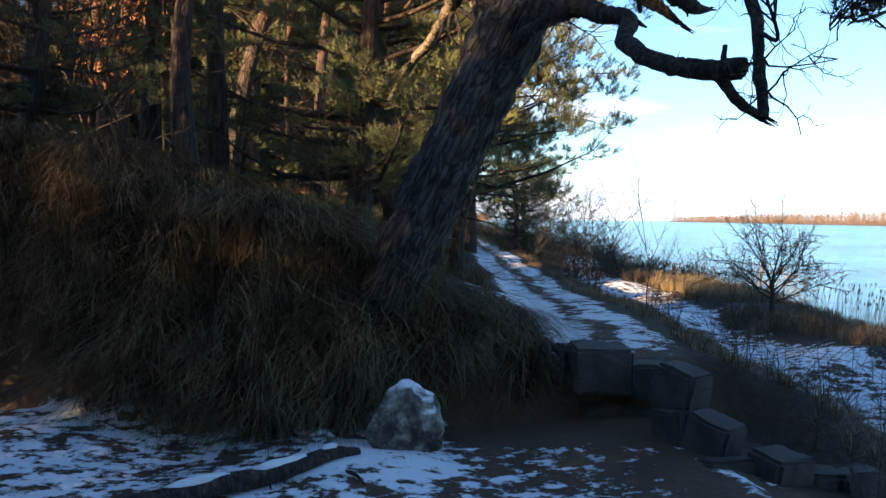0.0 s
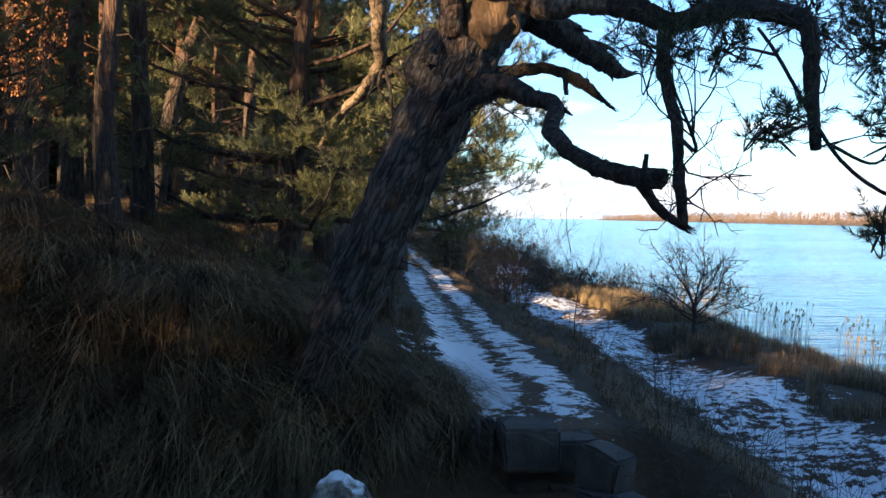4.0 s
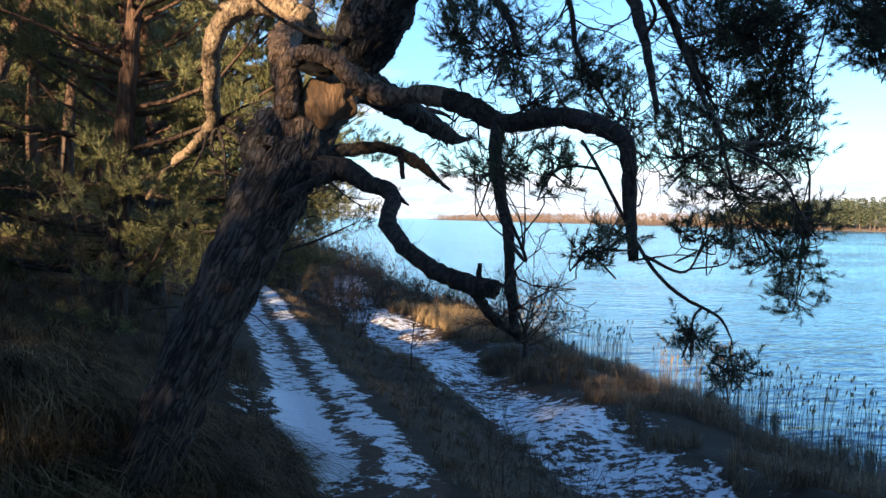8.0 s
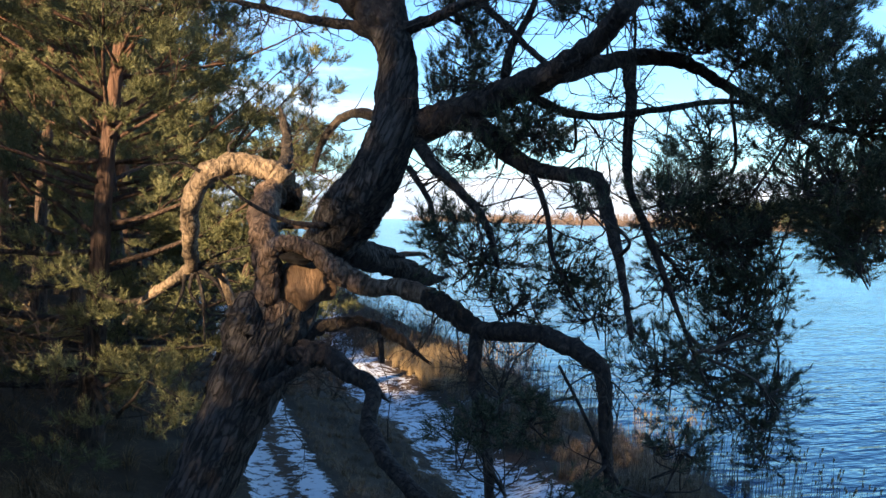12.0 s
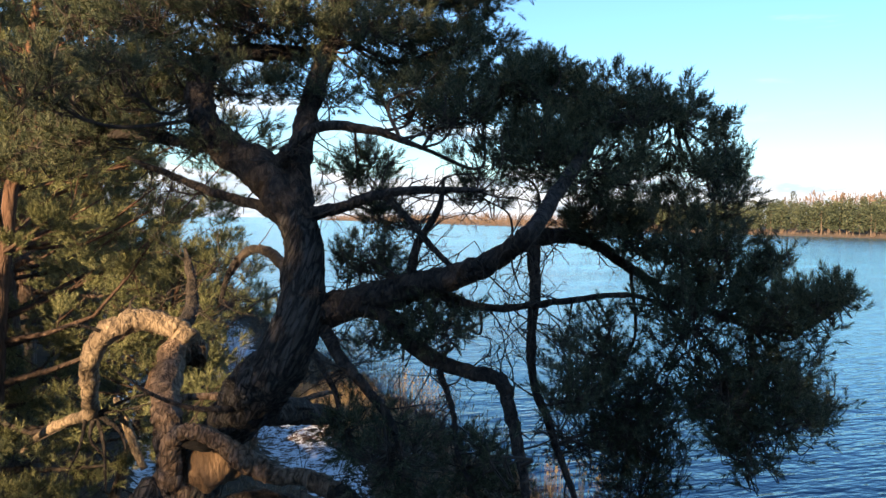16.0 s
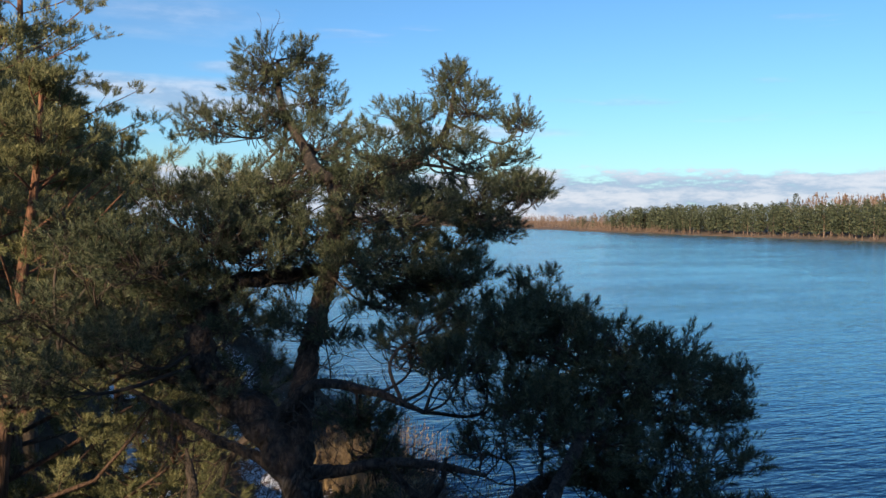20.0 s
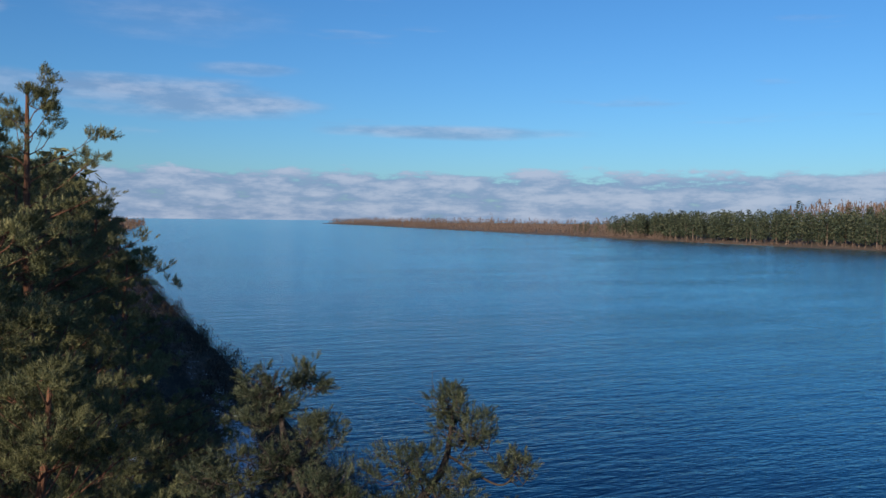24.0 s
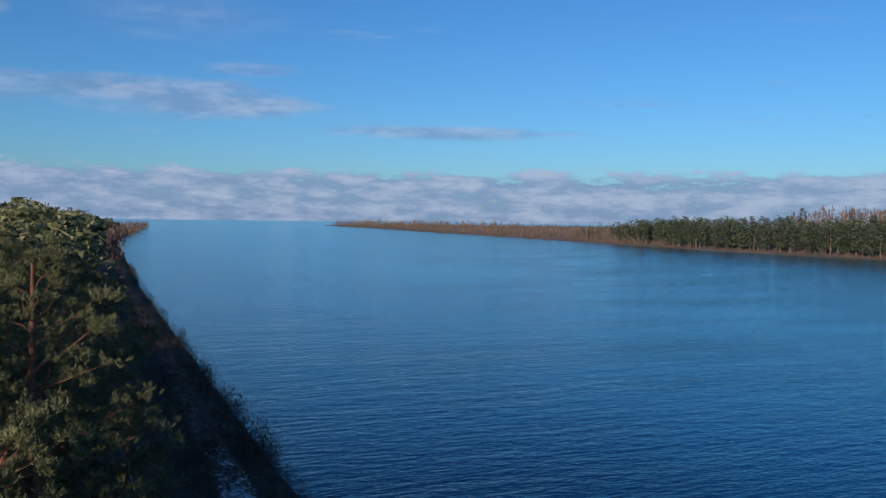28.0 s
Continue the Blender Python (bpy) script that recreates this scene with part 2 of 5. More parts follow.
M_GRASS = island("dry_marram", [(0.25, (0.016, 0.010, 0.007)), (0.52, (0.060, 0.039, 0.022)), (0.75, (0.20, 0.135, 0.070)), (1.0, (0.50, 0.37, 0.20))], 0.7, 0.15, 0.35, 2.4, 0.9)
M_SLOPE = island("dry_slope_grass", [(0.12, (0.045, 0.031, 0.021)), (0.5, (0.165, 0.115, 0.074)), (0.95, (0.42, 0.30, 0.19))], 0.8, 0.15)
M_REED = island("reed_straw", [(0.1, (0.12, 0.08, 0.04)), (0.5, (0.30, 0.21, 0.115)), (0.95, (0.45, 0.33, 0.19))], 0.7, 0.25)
M_OAK = island("rusty_oak_leaves", [(0.1, (0.16, 0.06, 0.025)), (0.5, (0.30, 0.12, 0.05)), (0.95, (0.45, 0.21, 0.09))], 0.7, 0.3)
M_STONE = simple("grey_concrete", [(0.25, (0.022, 0.020, 0.019)), (0.75, (0.085, 0.076, 0.068))], 5, 0.9, 0.6, 45)


def ground_material():
    m, n, l, p = material("sand_litter_and_snow")
    tc = n.new("ShaderNodeTexCoord").outputs["Object"]
    sp = n.new("ShaderNodeSeparateXYZ")
    l.new(tc, sp.inputs[0])
    X, Y = sp.outputs[0], sp.outputs[1]

    def mth(op, a, b=None, c=None):
        k = n.new("ShaderNodeMath")
        k.operation = op
        for i, v in enumerate((a, b, c)):
            if v is None:
                continue
            if isinstance(v, (int, float)):
                k.inputs[i].default_value = v
            else:
                l.new(v, k.inputs[i])
        return k.outputs[0]

    def step(v, lo, hi, a=0.0, b=1.0):
        k = n.new("ShaderNodeMapRange")
        k.interpolation_type = "SMOOTHSTEP"
        for key, q in (("From Min", lo), ("From Max", hi), ("To Min", a), ("To Max", b)):
            k.inputs[key].default_value = q
        l.new(v, k.inputs["Value"])
        return k.outputs[0]

    def blend(f, a, b):
        k = n.new("ShaderNodeMix")
        k.data_type = "RGBA"
        l.new(f, k.inputs["Factor"])
        for i, v in ((6, a), (7, b)):
            if isinstance(v, tuple):
                k.inputs[i].default_value = (*v, 1)
            else:
                l.new(v, k.inputs[i])
        return k.outputs[2]

    wide = noise_node(n, l, tc, 0.55, 5)
    mid = noise_node(n, l, tc, 2.6, 6, 0.62)
    fine = noise_node(n, l, tc, 17, 6, 0.65)
    crust = noise_node(n, l, tc, 4.6, 8, 0.63, (1.0, 1.35, 1.0))
    sand = ramp(n, [(0.25, (0.055, 0.031, 0.021)), (0.55, (0.115, 0.070, 0.046)), (0.8, (0.23, 0.155, 0.105))])
    l.new(mth("ADD", mth("MULTIPLY", mid, 0.6), mth("MULTIPLY", fine, 0.4)), sand.inputs[0])
    litter = ramp(n, [(0.25, (0.016, 0.011, 0.008)), (0.5, (0.042, 0.028, 0.018)), (0.75, (0.09, 0.06, 0.036))])
    l.new(mth("ADD", mth("MULTIPLY", mid, 0.45), mth("MULTIPLY", fine, 0.55)), litter.inputs[0])
    jit = mth("MULTIPLY", mth("SUBTRACT", mid, 0.5), 1.6)
    # bare sand in front, on the trodden ways and under the lip
    front = mth("MULTIPLY", step(mth("ADD", Y, jit), 7.6, 6.7), step(X, 2.5, 2.0))
    way = step(mth("ABSOLUTE", mth("SUBTRACT", mth("ADD", X, mth("MULTIPLY", jit, 0.5)), 1.62)), 0.62, 0.40)
    gully = mth("MULTIPLY", step(mth("ADD", X, jit), -3.9, -4.5), step(Y, 9.2, 8.0))
    low = step(mth("ABSOLUTE", mth("SUBTRACT", mth("ADD", X, jit), step(Y, 34, 56, 5.95, 8.3))), 1.35, 0.75)
    bare = mth("MAXIMUM", mth("MAXIMUM", front, way), mth("MAXIMUM", gully, low))
    bare = mth("MULTIPLY", bare, step(X, 11.0, 9.0))
    col = blend(bare, litter.outputs[0], sand.outputs[0])
    beach = mth("MULTIPLY", step(X, 120, 200), 1.0)
    col = blend(beach, col, (0.26, 0.165, 0.10))
    # thin snow: deepest on the two ways, in rags elsewhere
    wayS = mth("MULTIPLY", step(mth("ABSOLUTE", mth("SUBTRACT", mth("ADD", X, mth("MULTIPLY", jit, 0.35)), 1.55)), 0.85, 0.5), step(mth("ADD", Y, jit), 6.8, 8.2))
    rut = mth("MULTIPLY", step(mth("ABSOLUTE", mth("SUBTRACT", mth("ADD", X, mth("MULTIPLY", jit, 0.35)), 1.60)), 0.22, 0.04), 0.085)
    side = mth("MULTIPLY", step(mth("ABSOLUTE", mth("SUBTRACT", X, 0.75)), 0.75, 0.35), step(mth("ABSOLUTE", mth("SUBTRACT", Y, 10.6)), 2.2, 0.9))
    hump = mth("MULTIPLY", mth("MULTIPLY", step(X, 6.6, 7.6), step(X, 11.4, 10.4)), 0.085)
    amount = mth("MULTIPLY", mth("ADD", mth("MULTIPLY", wayS, 0.22), mth("MULTIPLY", low, 0.205)), step(mth("ADD", Y, mth("MULTIPLY", jit, 16.0)), 68, 36, 0.12, 1.0))
    amount = mth("ADD", amount, mth("ADD", mth("MULTIPLY", front, mth("ADD", step(X, 1.2, -1.2, 0.15, 0.19), 0.0)), mth("MULTIPLY", gully, 0.10)))
    amount = mth("ADD", amount, mth("ADD", mth("MULTIPLY", side, 0.13), hump))
    amount = mth("SUBTRACT", amount, rut)
    hollow = mth("MULTIPLY", step(mth("ABSOLUTE", mth("SUBTRACT", X, 0.95)), 1.0, 0.5), step(mth("ABSOLUTE", mth("SUBTRACT", Y, 6.7)), 0.75, 0.4))
    amount = mth("SUBTRACT", amount, mth("MULTIPLY", hollow, 0.3))
    level = mth("ADD", mth("ADD", mth("MULTIPLY", crust, 0.52), mth("ADD", mth("MULTIPLY", wide, 0.26), mth("MULTIPLY", fine, 0.22))), mth("SUBTRACT", amount, 0.19))
    drift = mth("MULTIPLY", step(mth("ABSOLUTE", mth("ADD", X, 0.42)), 0.75, 0.2), step(mth("ABSOLUTE", mth("SUBTRACT", Y, 5.65)), 0.65, 0.2))
    level = mth("ADD", level, mth("MULTIPLY", drift, 0.10))
    snow = step(level, 0.48, 0.52)
    g = n.new("ShaderNodeNewGeometry")
    gz = n.new("ShaderNodeSeparateXYZ")
    l.new(g.outputs["Normal"], gz.inputs[0])
    snow = mth("MULTIPLY", snow, step(gz.outputs[2], 0.70, 0.88))
    snow = mth("MULTIPLY", snow, step(X, 60, 30))
    l.new(blend(snow, col, (0.80, 0.83, 0.88)), p.inputs["Base Color"])
    p.inputs["Roughness"].default_value = 0.9
    p.inputs["Specular IOR Level"].default_value = 0.2
    b = n.new("ShaderNodeBump")
    b.inputs["Strength"].default_value, b.inputs["Distance"].default_value = 0.9, 0.05
    l.new(mth("ADD", mth("ADD", mth("MULTIPLY", fine, 0.35), mth("MULTIPLY", mid, 0.6)), mth("MULTIPLY", snow, 0.35)), b.inputs["Height"])
    l.new(b.outputs[0], p.inputs["Normal"])
    return m


def water_material():
    m, n, l, p = material("river_water")
    tc = n.new("ShaderNodeTexCoord").outputs["Object"]
    fine = noise_node(n, l, tc, 3.2, 2, 0.5, (0.6, 1.3, 1))
    chop = noise_node(n, l, tc, 1.15, 2, 0.5, (0.5, 1.3, 1))
    swell = noise_node(n, l, tc, 0.24, 2, 0.5, (0.4, 1.5, 1))
    gust = noise_node(n, l, tc, 0.028, 6, 0.68, (0.5, 2.0, 1))

    def madd(a, k, c):
        q = n.new("ShaderNodeMath")
        q.operation = "MULTIPLY_ADD"
        l.new(a, q.inputs[0])
        q.inputs[1].default_value = k
        if isinstance(c, float):
            q.inputs[2].default_value = c
        else:
            l.new(c, q.inputs[2])
        return q.outputs[0]

    def span(v, lo, hi, a, c):
        k = n.new("ShaderNodeMapRange")
        for key, q in (("From Min", lo), ("From Max", hi), ("To Min", a), ("To Max", c)):
            k.inputs[key].default_value = q
        l.new(v, k.inputs["Value"])
        return k.outputs[0]

    b = n.new("ShaderNodeBump")
    b.inputs["Distance"].default_value = 1.0
    l.new(span(gust, 0.36, 0.64, 0.6, 1.0), b.inputs["Strength"])
    l.new(madd(swell, 0.13, madd(chop, 0.115, madd(fine, 0.045, 0.0))), b.inputs["Height"])
    # deep blue body under a rippled gloss
    body = n.new("ShaderNodeBsdfDiffuse")
    body.inputs["Color"].default_value = (0.002, 0.024, 0.074, 1)
    gloss = n.new("ShaderNodeBsdfGlossy")
    gloss.inputs["Color"].default_value = (0.66, 0.90, 1.0, 1)
    l.new(span(gust, 0.36, 0.64, 0.13, 0.07), gloss.inputs["Roughness"])
    fr = n.new("ShaderNodeFresnel")
    fr.inputs["IOR"].default_value = 1.333
    for node in (body, gloss, fr):
        l.new(b.outputs[0], node.inputs["Normal"])
    ms = n.new("ShaderNodeMixShader")
    l.new(span(fr.outputs[0], 0.05, 0.8, 0.0, 0.92), ms.inputs[0])
    l.new(body.outputs[0], ms.inputs[1])
    l.new(gloss.outputs[0], ms.inputs[2])
    l.new(ms.outputs[0], n["Material Output"].inputs[0])
    return m


M_GROUND, M_WATER = ground_material(), water_material()


# ---- mesh helpers ----
def mesh_from(name, verts, faces, mat, smooth=False):
    me = bpy.data.meshes.new(name)
    v = np.asarray(verts, dtype=np.float32).reshape(-1, 3)
    f = np.asarray(faces, dtype=np.int32)
    k = f.shape[1]
    me.vertices.add(len(v))
    me.vertices.foreach_set("co", v.ravel())
    me.loops.add(f.size)
    me.loops.foreach_set("vertex_index", f.ravel())
    me.polygons.add(len(f))
    me.polygons.foreach_set("loop_start", np.arange(0, f.size, k, dtype=np.int32))
    me.polygons.foreach_set("loop_total", np.full(len(f), k, dtype=np.int32))
    if smooth:
        me.polygons.foreach_set("use_smooth", np.ones(len(f), dtype=bool))
    me.update(calc_edges=True)
    me.materials.append(mat)
    return me


def part_of(name, me, parent=None, label=""):
    ob = new(name, me)
    if parent:
        ob.parent = parent
    if label:
        ob["label"] = label
    return ob


def part(name, bm, mat, parent=None, label=""):
    me = bpy.data.meshes.new(name)
    bm.to_mesh(me)
    bm.free()
    me.materials.append(mat)
    return part_of(name, me, parent, label)


def empty_at(name, x, y, z):
    ob = new(name)
    ob.location = (x, y, z)
    ob.empty_display_size = 0.2
    return ob


def spline(pts, per=6):
    """A smooth run through points (rows of any length)."""
    p = np.asarray(pts, float)
    q = np.vstack([2 * p[0] - p[1], p, 2 * p[-1] - p[-2]])
    out = []
    for i in range(1, len(q) - 2):
        t = np.linspace(0, 1, per, endpoint=False)[:, None]
        a, b, c, d = q[i - 1], q[i], q[i + 1], q[i + 2]
        out.append(0.5 * (2 * b + (c - a) * t + (2 * a - 5 * b + 4 * c - d) * t * t + (3 * b - a - 3 * c + d) * t ** 3))
    out.append(p[-1:])
    return np.vstack(out)


def tube(run, sides=8, rough=0.0, rng=None, ridges=0.0):
    """Vertices and quads of a tapering round limb along run (x, y, z, r), closed at both ends."""
    run = np.asarray(run, float)
    c, r = run[:, :3], np.maximum(run[:, 3], 0.0015)
    d = np.gradient(c, axis=0)
    d /= np.linalg.norm(d, axis=1)[:, None] + 1e-9
    u = np.zeros_like(d)
    ref = np.array([1.0, 0.2, 0.1]) if abs(d[0, 0]) < 0.9 else np.array([0.1, 1.0, 0.2])
    for i in range(len(d)):
        ref = ref - d[i] * (ref @ d[i])
        ref /= np.linalg.norm(ref) + 1e-9
        u[i] = ref
    w = np.cross(d, u)
    a = np.linspace(0, 2 * np.pi, sides, endpoint=False)
    rad = np.repeat(r[:, None], sides, 1)
    if rough and rng is not None:
        rad = rad * (1 + rough * rng.standard_normal(rad.shape))
        rad[:, :] = rad * (1 + 0.6 * rough * rng.standard_normal((len(r), 1)))
    if ridges and rng is not None:
        s = np.cumsum(np.r_[0, np.linalg.norm(np.diff(c, axis=0), axis=1)])
        for i in range(len(r)):
            for j in range(sides):
                q = noise.noise(Vector((math.cos(a[j]) * 3.2, math.sin(a[j]) * 3.2, s[i] * 2.6)))
                q2 = noise.noise(Vector((math.cos(a[j]) * 7.5, math.sin(a[j]) * 7.5, s[i] * 4.5)))
                rad[i, j] *= 1 + ridges * ((abs(q) - 0.2) * 0.9 + (abs(q2) - 0.2) * 0.9)
    v = c[:, None, :] + rad[:, :, None] * (np.cos(a)[None, :, None] * u[:, None, :] + np.sin(a)[None, :, None] * w[:, None, :])
    n = len(c)
    i, j = np.meshgrid(np.arange(n - 1), np.arange(sides), indexing="ij")
    k = (j + 1) % sides
    f = np.stack([i * sides + j, i * sides + k, (i + 1) * sides + k, (i + 1) * sides + j], -1).reshape(-1, 4)
    v = np.vstack([v.reshape(-1, 3), c[0], c[-1]])
    e0, e1 = n * sides, n * sides + 1
    jj = np.arange(sides)
    cap = np.vstack([np.stack([np.full(sides, e0), (jj + 1) % sides, jj, np.full(sides, e0)], -1),
                     np.stack([np.full(sides, e1), (n - 1) * sides + jj, (n - 1) * sides + (jj + 1) % sides, np.full(sides, e1)], -1)])
    return v, f, cap[:, :3]


class Bunch:
    """Gathers many tubes and triangles into one triangle mesh."""

    def __init__(self):
        self.v, self.f, self.n = [], [], 0

    def add(self, v, f):
        self.v.append(np.asarray(v, float))
        self.f.append(np.asarray(f) + self.n)
        self.n += len(v)

    def tube(self, run, sides=5, rough=0.0, rng=None, ridges=0.0):
        v, q, cap = tube(run, sides, rough, rng, ridges)
        self.add(v, np.vstack([q[:, [0, 1, 2]], q[:, [0, 2, 3]], cap]))

    def mesh(self, name, mat, smooth=False):
        return mesh_from(name, np.vstack(self.v), np.vstack(self.f), mat, smooth)


def frames_for(d, rng):
    """Turns that carry +z to each row of d, with a random roll."""
    d = d / (np.linalg.norm(d, axis=1)[:, None] + 1e-9)
    a = rng.standard_normal(d.shape)
    a -= d * (a * d).sum(1)[:, None]
    a /= np.linalg.norm(a, axis=1)[:, None] + 1e-9
    return np.stack([a, np.cross(d, a), d], -1)


def tuft_shape(rng, needles, length, width, spread):
    """One shoot: needles stand off a short stem like a bottle brush, the last ones closing over its tip."""
    v = []
    for i in range(needles):
        t = (i + rng.uniform(0, 1)) / needles
        th, el = i * 2.4 + rng.uniform(-0.4, 0.4), spread * (1.0 - 0.62 * t) * rng.uniform(0.75, 1.2)
        d = np.array([math.cos(th) * math.sin(el), math.sin(th) * math.sin(el), math.cos(el)])
        s = np.cross(d, rng.standard_normal(3))
        s *= width / 2 / (np.linalg.norm(s) + 1e-9)
        b = np.array([0, 0, (t - 0.75) * length * 1.7])
        v += [b - s, b + s, b + d * length * rng.uniform(0.75, 1.1)]
    return np.array(v)


def tufts(name, at, along, size, mat, rng, needles=30, length=0.09, width=0.005, spread=1.25, kinds=7):
    """Many shoots as one mesh of loose needles."""
    at, along = np.asarray(at), np.asarray(along)
    shapes = np.stack([tuft_shape(rng, needles, length, width, spread) for _ in range(kinds)])
    pick = rng.integers(0, kinds, len(at))
    turn = frames_for(along, rng)
    v = np.einsum("nij,nkj->nki", turn, shapes[pick]) * np.asarray(size)[:, None, None] + at[:, None, :]
    v = v.reshape(-1, 3)
    return mesh_from(name, v, np.arange(len(v), dtype=np.int32).reshape(-1, 3), mat)


# ---- the lie of the land ----
def sm(x, a, b):
    t = np.clip((x - a) / (b - a), 0, 1)
    return t * t * (3 - 2 * t)


def shore_x(y):
    return np.interp(y, [-3000, -60, 15, 40, 90, 220, 600, 1400, 1500], [10, 11.0, 11.9, 13.0, 12.6, 11.4, 17.5, 86, -4000])


def far_x(y):
    return np.interp(y, [-3000, 100, 310, 398, 488, 577, 697, 885, 1069, 1341, 1658, 2031, 2100], [420, 378, 369, 372, 377, 384, 400, 422, 440, 469, 505, 522, 6000])


_r = np.random.default_rng(5)
_w = [(_r.uniform(0.25, 3.2), _r.uniform(0, 6.28), _r.uniform(0, 6.28)) for _ in range(16)]


def rolls(x, y):
    s = 0
    for k, a, p in _w:
        s = s + np.sin(k * (x * math.cos(a) + y * math.sin(a)) + p) / (0.6 + k)
    return s * 0.09


def land(x, y):
    x, y = np.asarray(x, float), np.asarray(y, float)
    sx = shore_x(y)
    back = np.interp(x, [-400, -12, -6, -2.8, -1.5, -0.4, 0.9, 1.05, 2.2, 2.5, 3.4, 4.7, 5.1, 6.8, 7.6, 9.5], [9, 2.9, 2.5, 2.0, 1.5, 0.92, 0.58, 0.5, 0.48, 0.40, -0.1, -0.62, -0.72, -0.74, -0.6, -0.75])
    back = back + rolls(x, y) * (0.35 + 0.65 * sm(np.abs(x - 1.6), 0.6, 2.0))
    # the sandy hollow in front, and the gully at its far side
    front = 0.03 + 0.25 * rolls(x * 1.4, y * 1.4) + sm(-x, 3.6, 7.0) * np.clip((y - 7.0) * 0.17, 0, 2.0) + sm(-y, 2, 14) * 0.6 + sm(-x, 6.5, 14) * 1.3
    slope = np.minimum(0.03, np.interp(x, [2.0, 3.4, 4.7, 5.1, 9.5], [0.03, -0.35, -0.62, -0.72, -0.75]))
    front = np.where(x > 2.0, slope + 0.5 * rolls(x, y), front)
    lip = np.interp(x, [-4.3, -3.4, -2.4, -1.4, -0.9, -0.5, 0.2, 0.8, 1.1, 1.9, 2.3, 3.0], [7.6, 6.9, 6.5, 6.25, 6.45, 6.55, 6.5, 6.75, 6.95, 6.95, 6.5, 5.6])
    run = np.interp(x, [-4.0, -0.9, -0.4, 0.4, 1.0, 1.2, 1.9, 2.3, 3.5], [1.5, 1.05, 1.0, 0.75, 0.45, 0.10, 0.10, 0.9, 2.0])
    m = sm(y, lip, lip + run) * sm(x, -4.4, -3.6) + sm(y, 8.0, 9.5) * (1 - sm(x, -4.4, -3.6))
    z = front * (1 - m) + back * m
    # shore, river bed, the other bank, open sea
    bed = -3.4
    z = np.where(x > 8.5, z + (-1.36 - z) * sm(x, 8.5, sx), z)
    z = np.where(x > sx, -1.36 + (bed + 1.36) * sm(x, sx, sx + 9), z)
    fx = far_x(y)
    z = np.where(x > fx - 14, bed + (-1.0 - bed) * sm(x, fx - 14, fx + 3) + sm(x, fx + 3, fx + 90) * 5 + sm(x, fx + 60, fx + 320) * sm(700 - y, 0, 400) * 9, z)
    return np.where(y > 2080, bed, z)


def hz(x, y):
    return float(land(x, y))


# ---- ground and water ----
def sheet(name, mat, cx, cy, size, a, n, height):
    b = math.asinh(size / a)
    u = np.linspace(-1, 1, n)
    x, y = cx + a * np.sinh(b * u), cy + a * np.sinh(b * u)
    X, Y = np.meshgrid(x, y, indexing="ij")
    v = np.stack([X, Y, height(X, Y)], -1).reshape(-1, 3)
    i, j = np.meshgrid(np.arange(n - 1), np.arange(n - 1), indexing="ij")
    f = np.stack([i * n + j, (i + 1) * n + j, (i + 1) * n + j + 1, i * n + j + 1], -1).reshape(-1, 4)
    return new(name, mesh_from(name, v, f, mat, True))


tagged(sheet("ground", M_GROUND, 0.6, 8.0, 4900, 4.5, 360, land), "sandy heath ground with litter and thin patchy snow", "ground", kind="structure")
tagged(sheet("water", M_WATER, 60, 60, 4950, 60, 90, lambda X, Y: np.full_like(X, -1.28)), "wide blue rippled river opening to the sea", "water", kind="structure")


# ---- the leaning pine ----
RNG = np.random.default_rng(11)
hero = tagged(empty_at("leaning_pine", -0.45, 7.36, hz(-0.45, 7.36)), "old leaning pine with a broken knotted fork on the grassy bank", "tree")
hero_inv = Matrix.Translation(-hero.location)
limb_runs = []
LABELS = {"torn_wood": "torn brown heartwood inside the hollow", "sunlit_limb": "bare limb curling over and down, low sun painted into its pale bark", "broken_limb": "dead limb with a torn splintered end",
          "snag": "thick hollow stump of the old fork", "fork_arch": "brown limb arching over the hollow of the fork, warm light in its colour", "trunk": "dark furrowed trunk leaning towards the water", "burl": "swollen knot on the trunk"}


def rel(me, ob):
    """Moves a mesh given in world places under its thing."""
    me.transform(Matrix.Translation(-ob.matrix_basis.translation))
    return me


def spray(b, p, d, ln, r, level):
    """A crooked bare twig with side twigs."""
    p, d = np.array(p, float), np.array(d, float) / (np.linalg.norm(d) + 1e-9)
    run = [(*p, r)]
    for i in range(4):
        d = d + RNG.standard_normal(3) * 0.3
        d /= np.linalg.norm(d)
        p = p + d * ln / 4
        run.append((*p, max(0.002, r * (0.8 - 0.17 * i))))
        if level > 0 and RNG.uniform() < 0.75:
            spray(b, p, d + RNG.standard_normal(3) * 0.8, ln * RNG.uniform(0.35, 0.6), r * 0.55, level - 1)
    b.tube(run, 3)


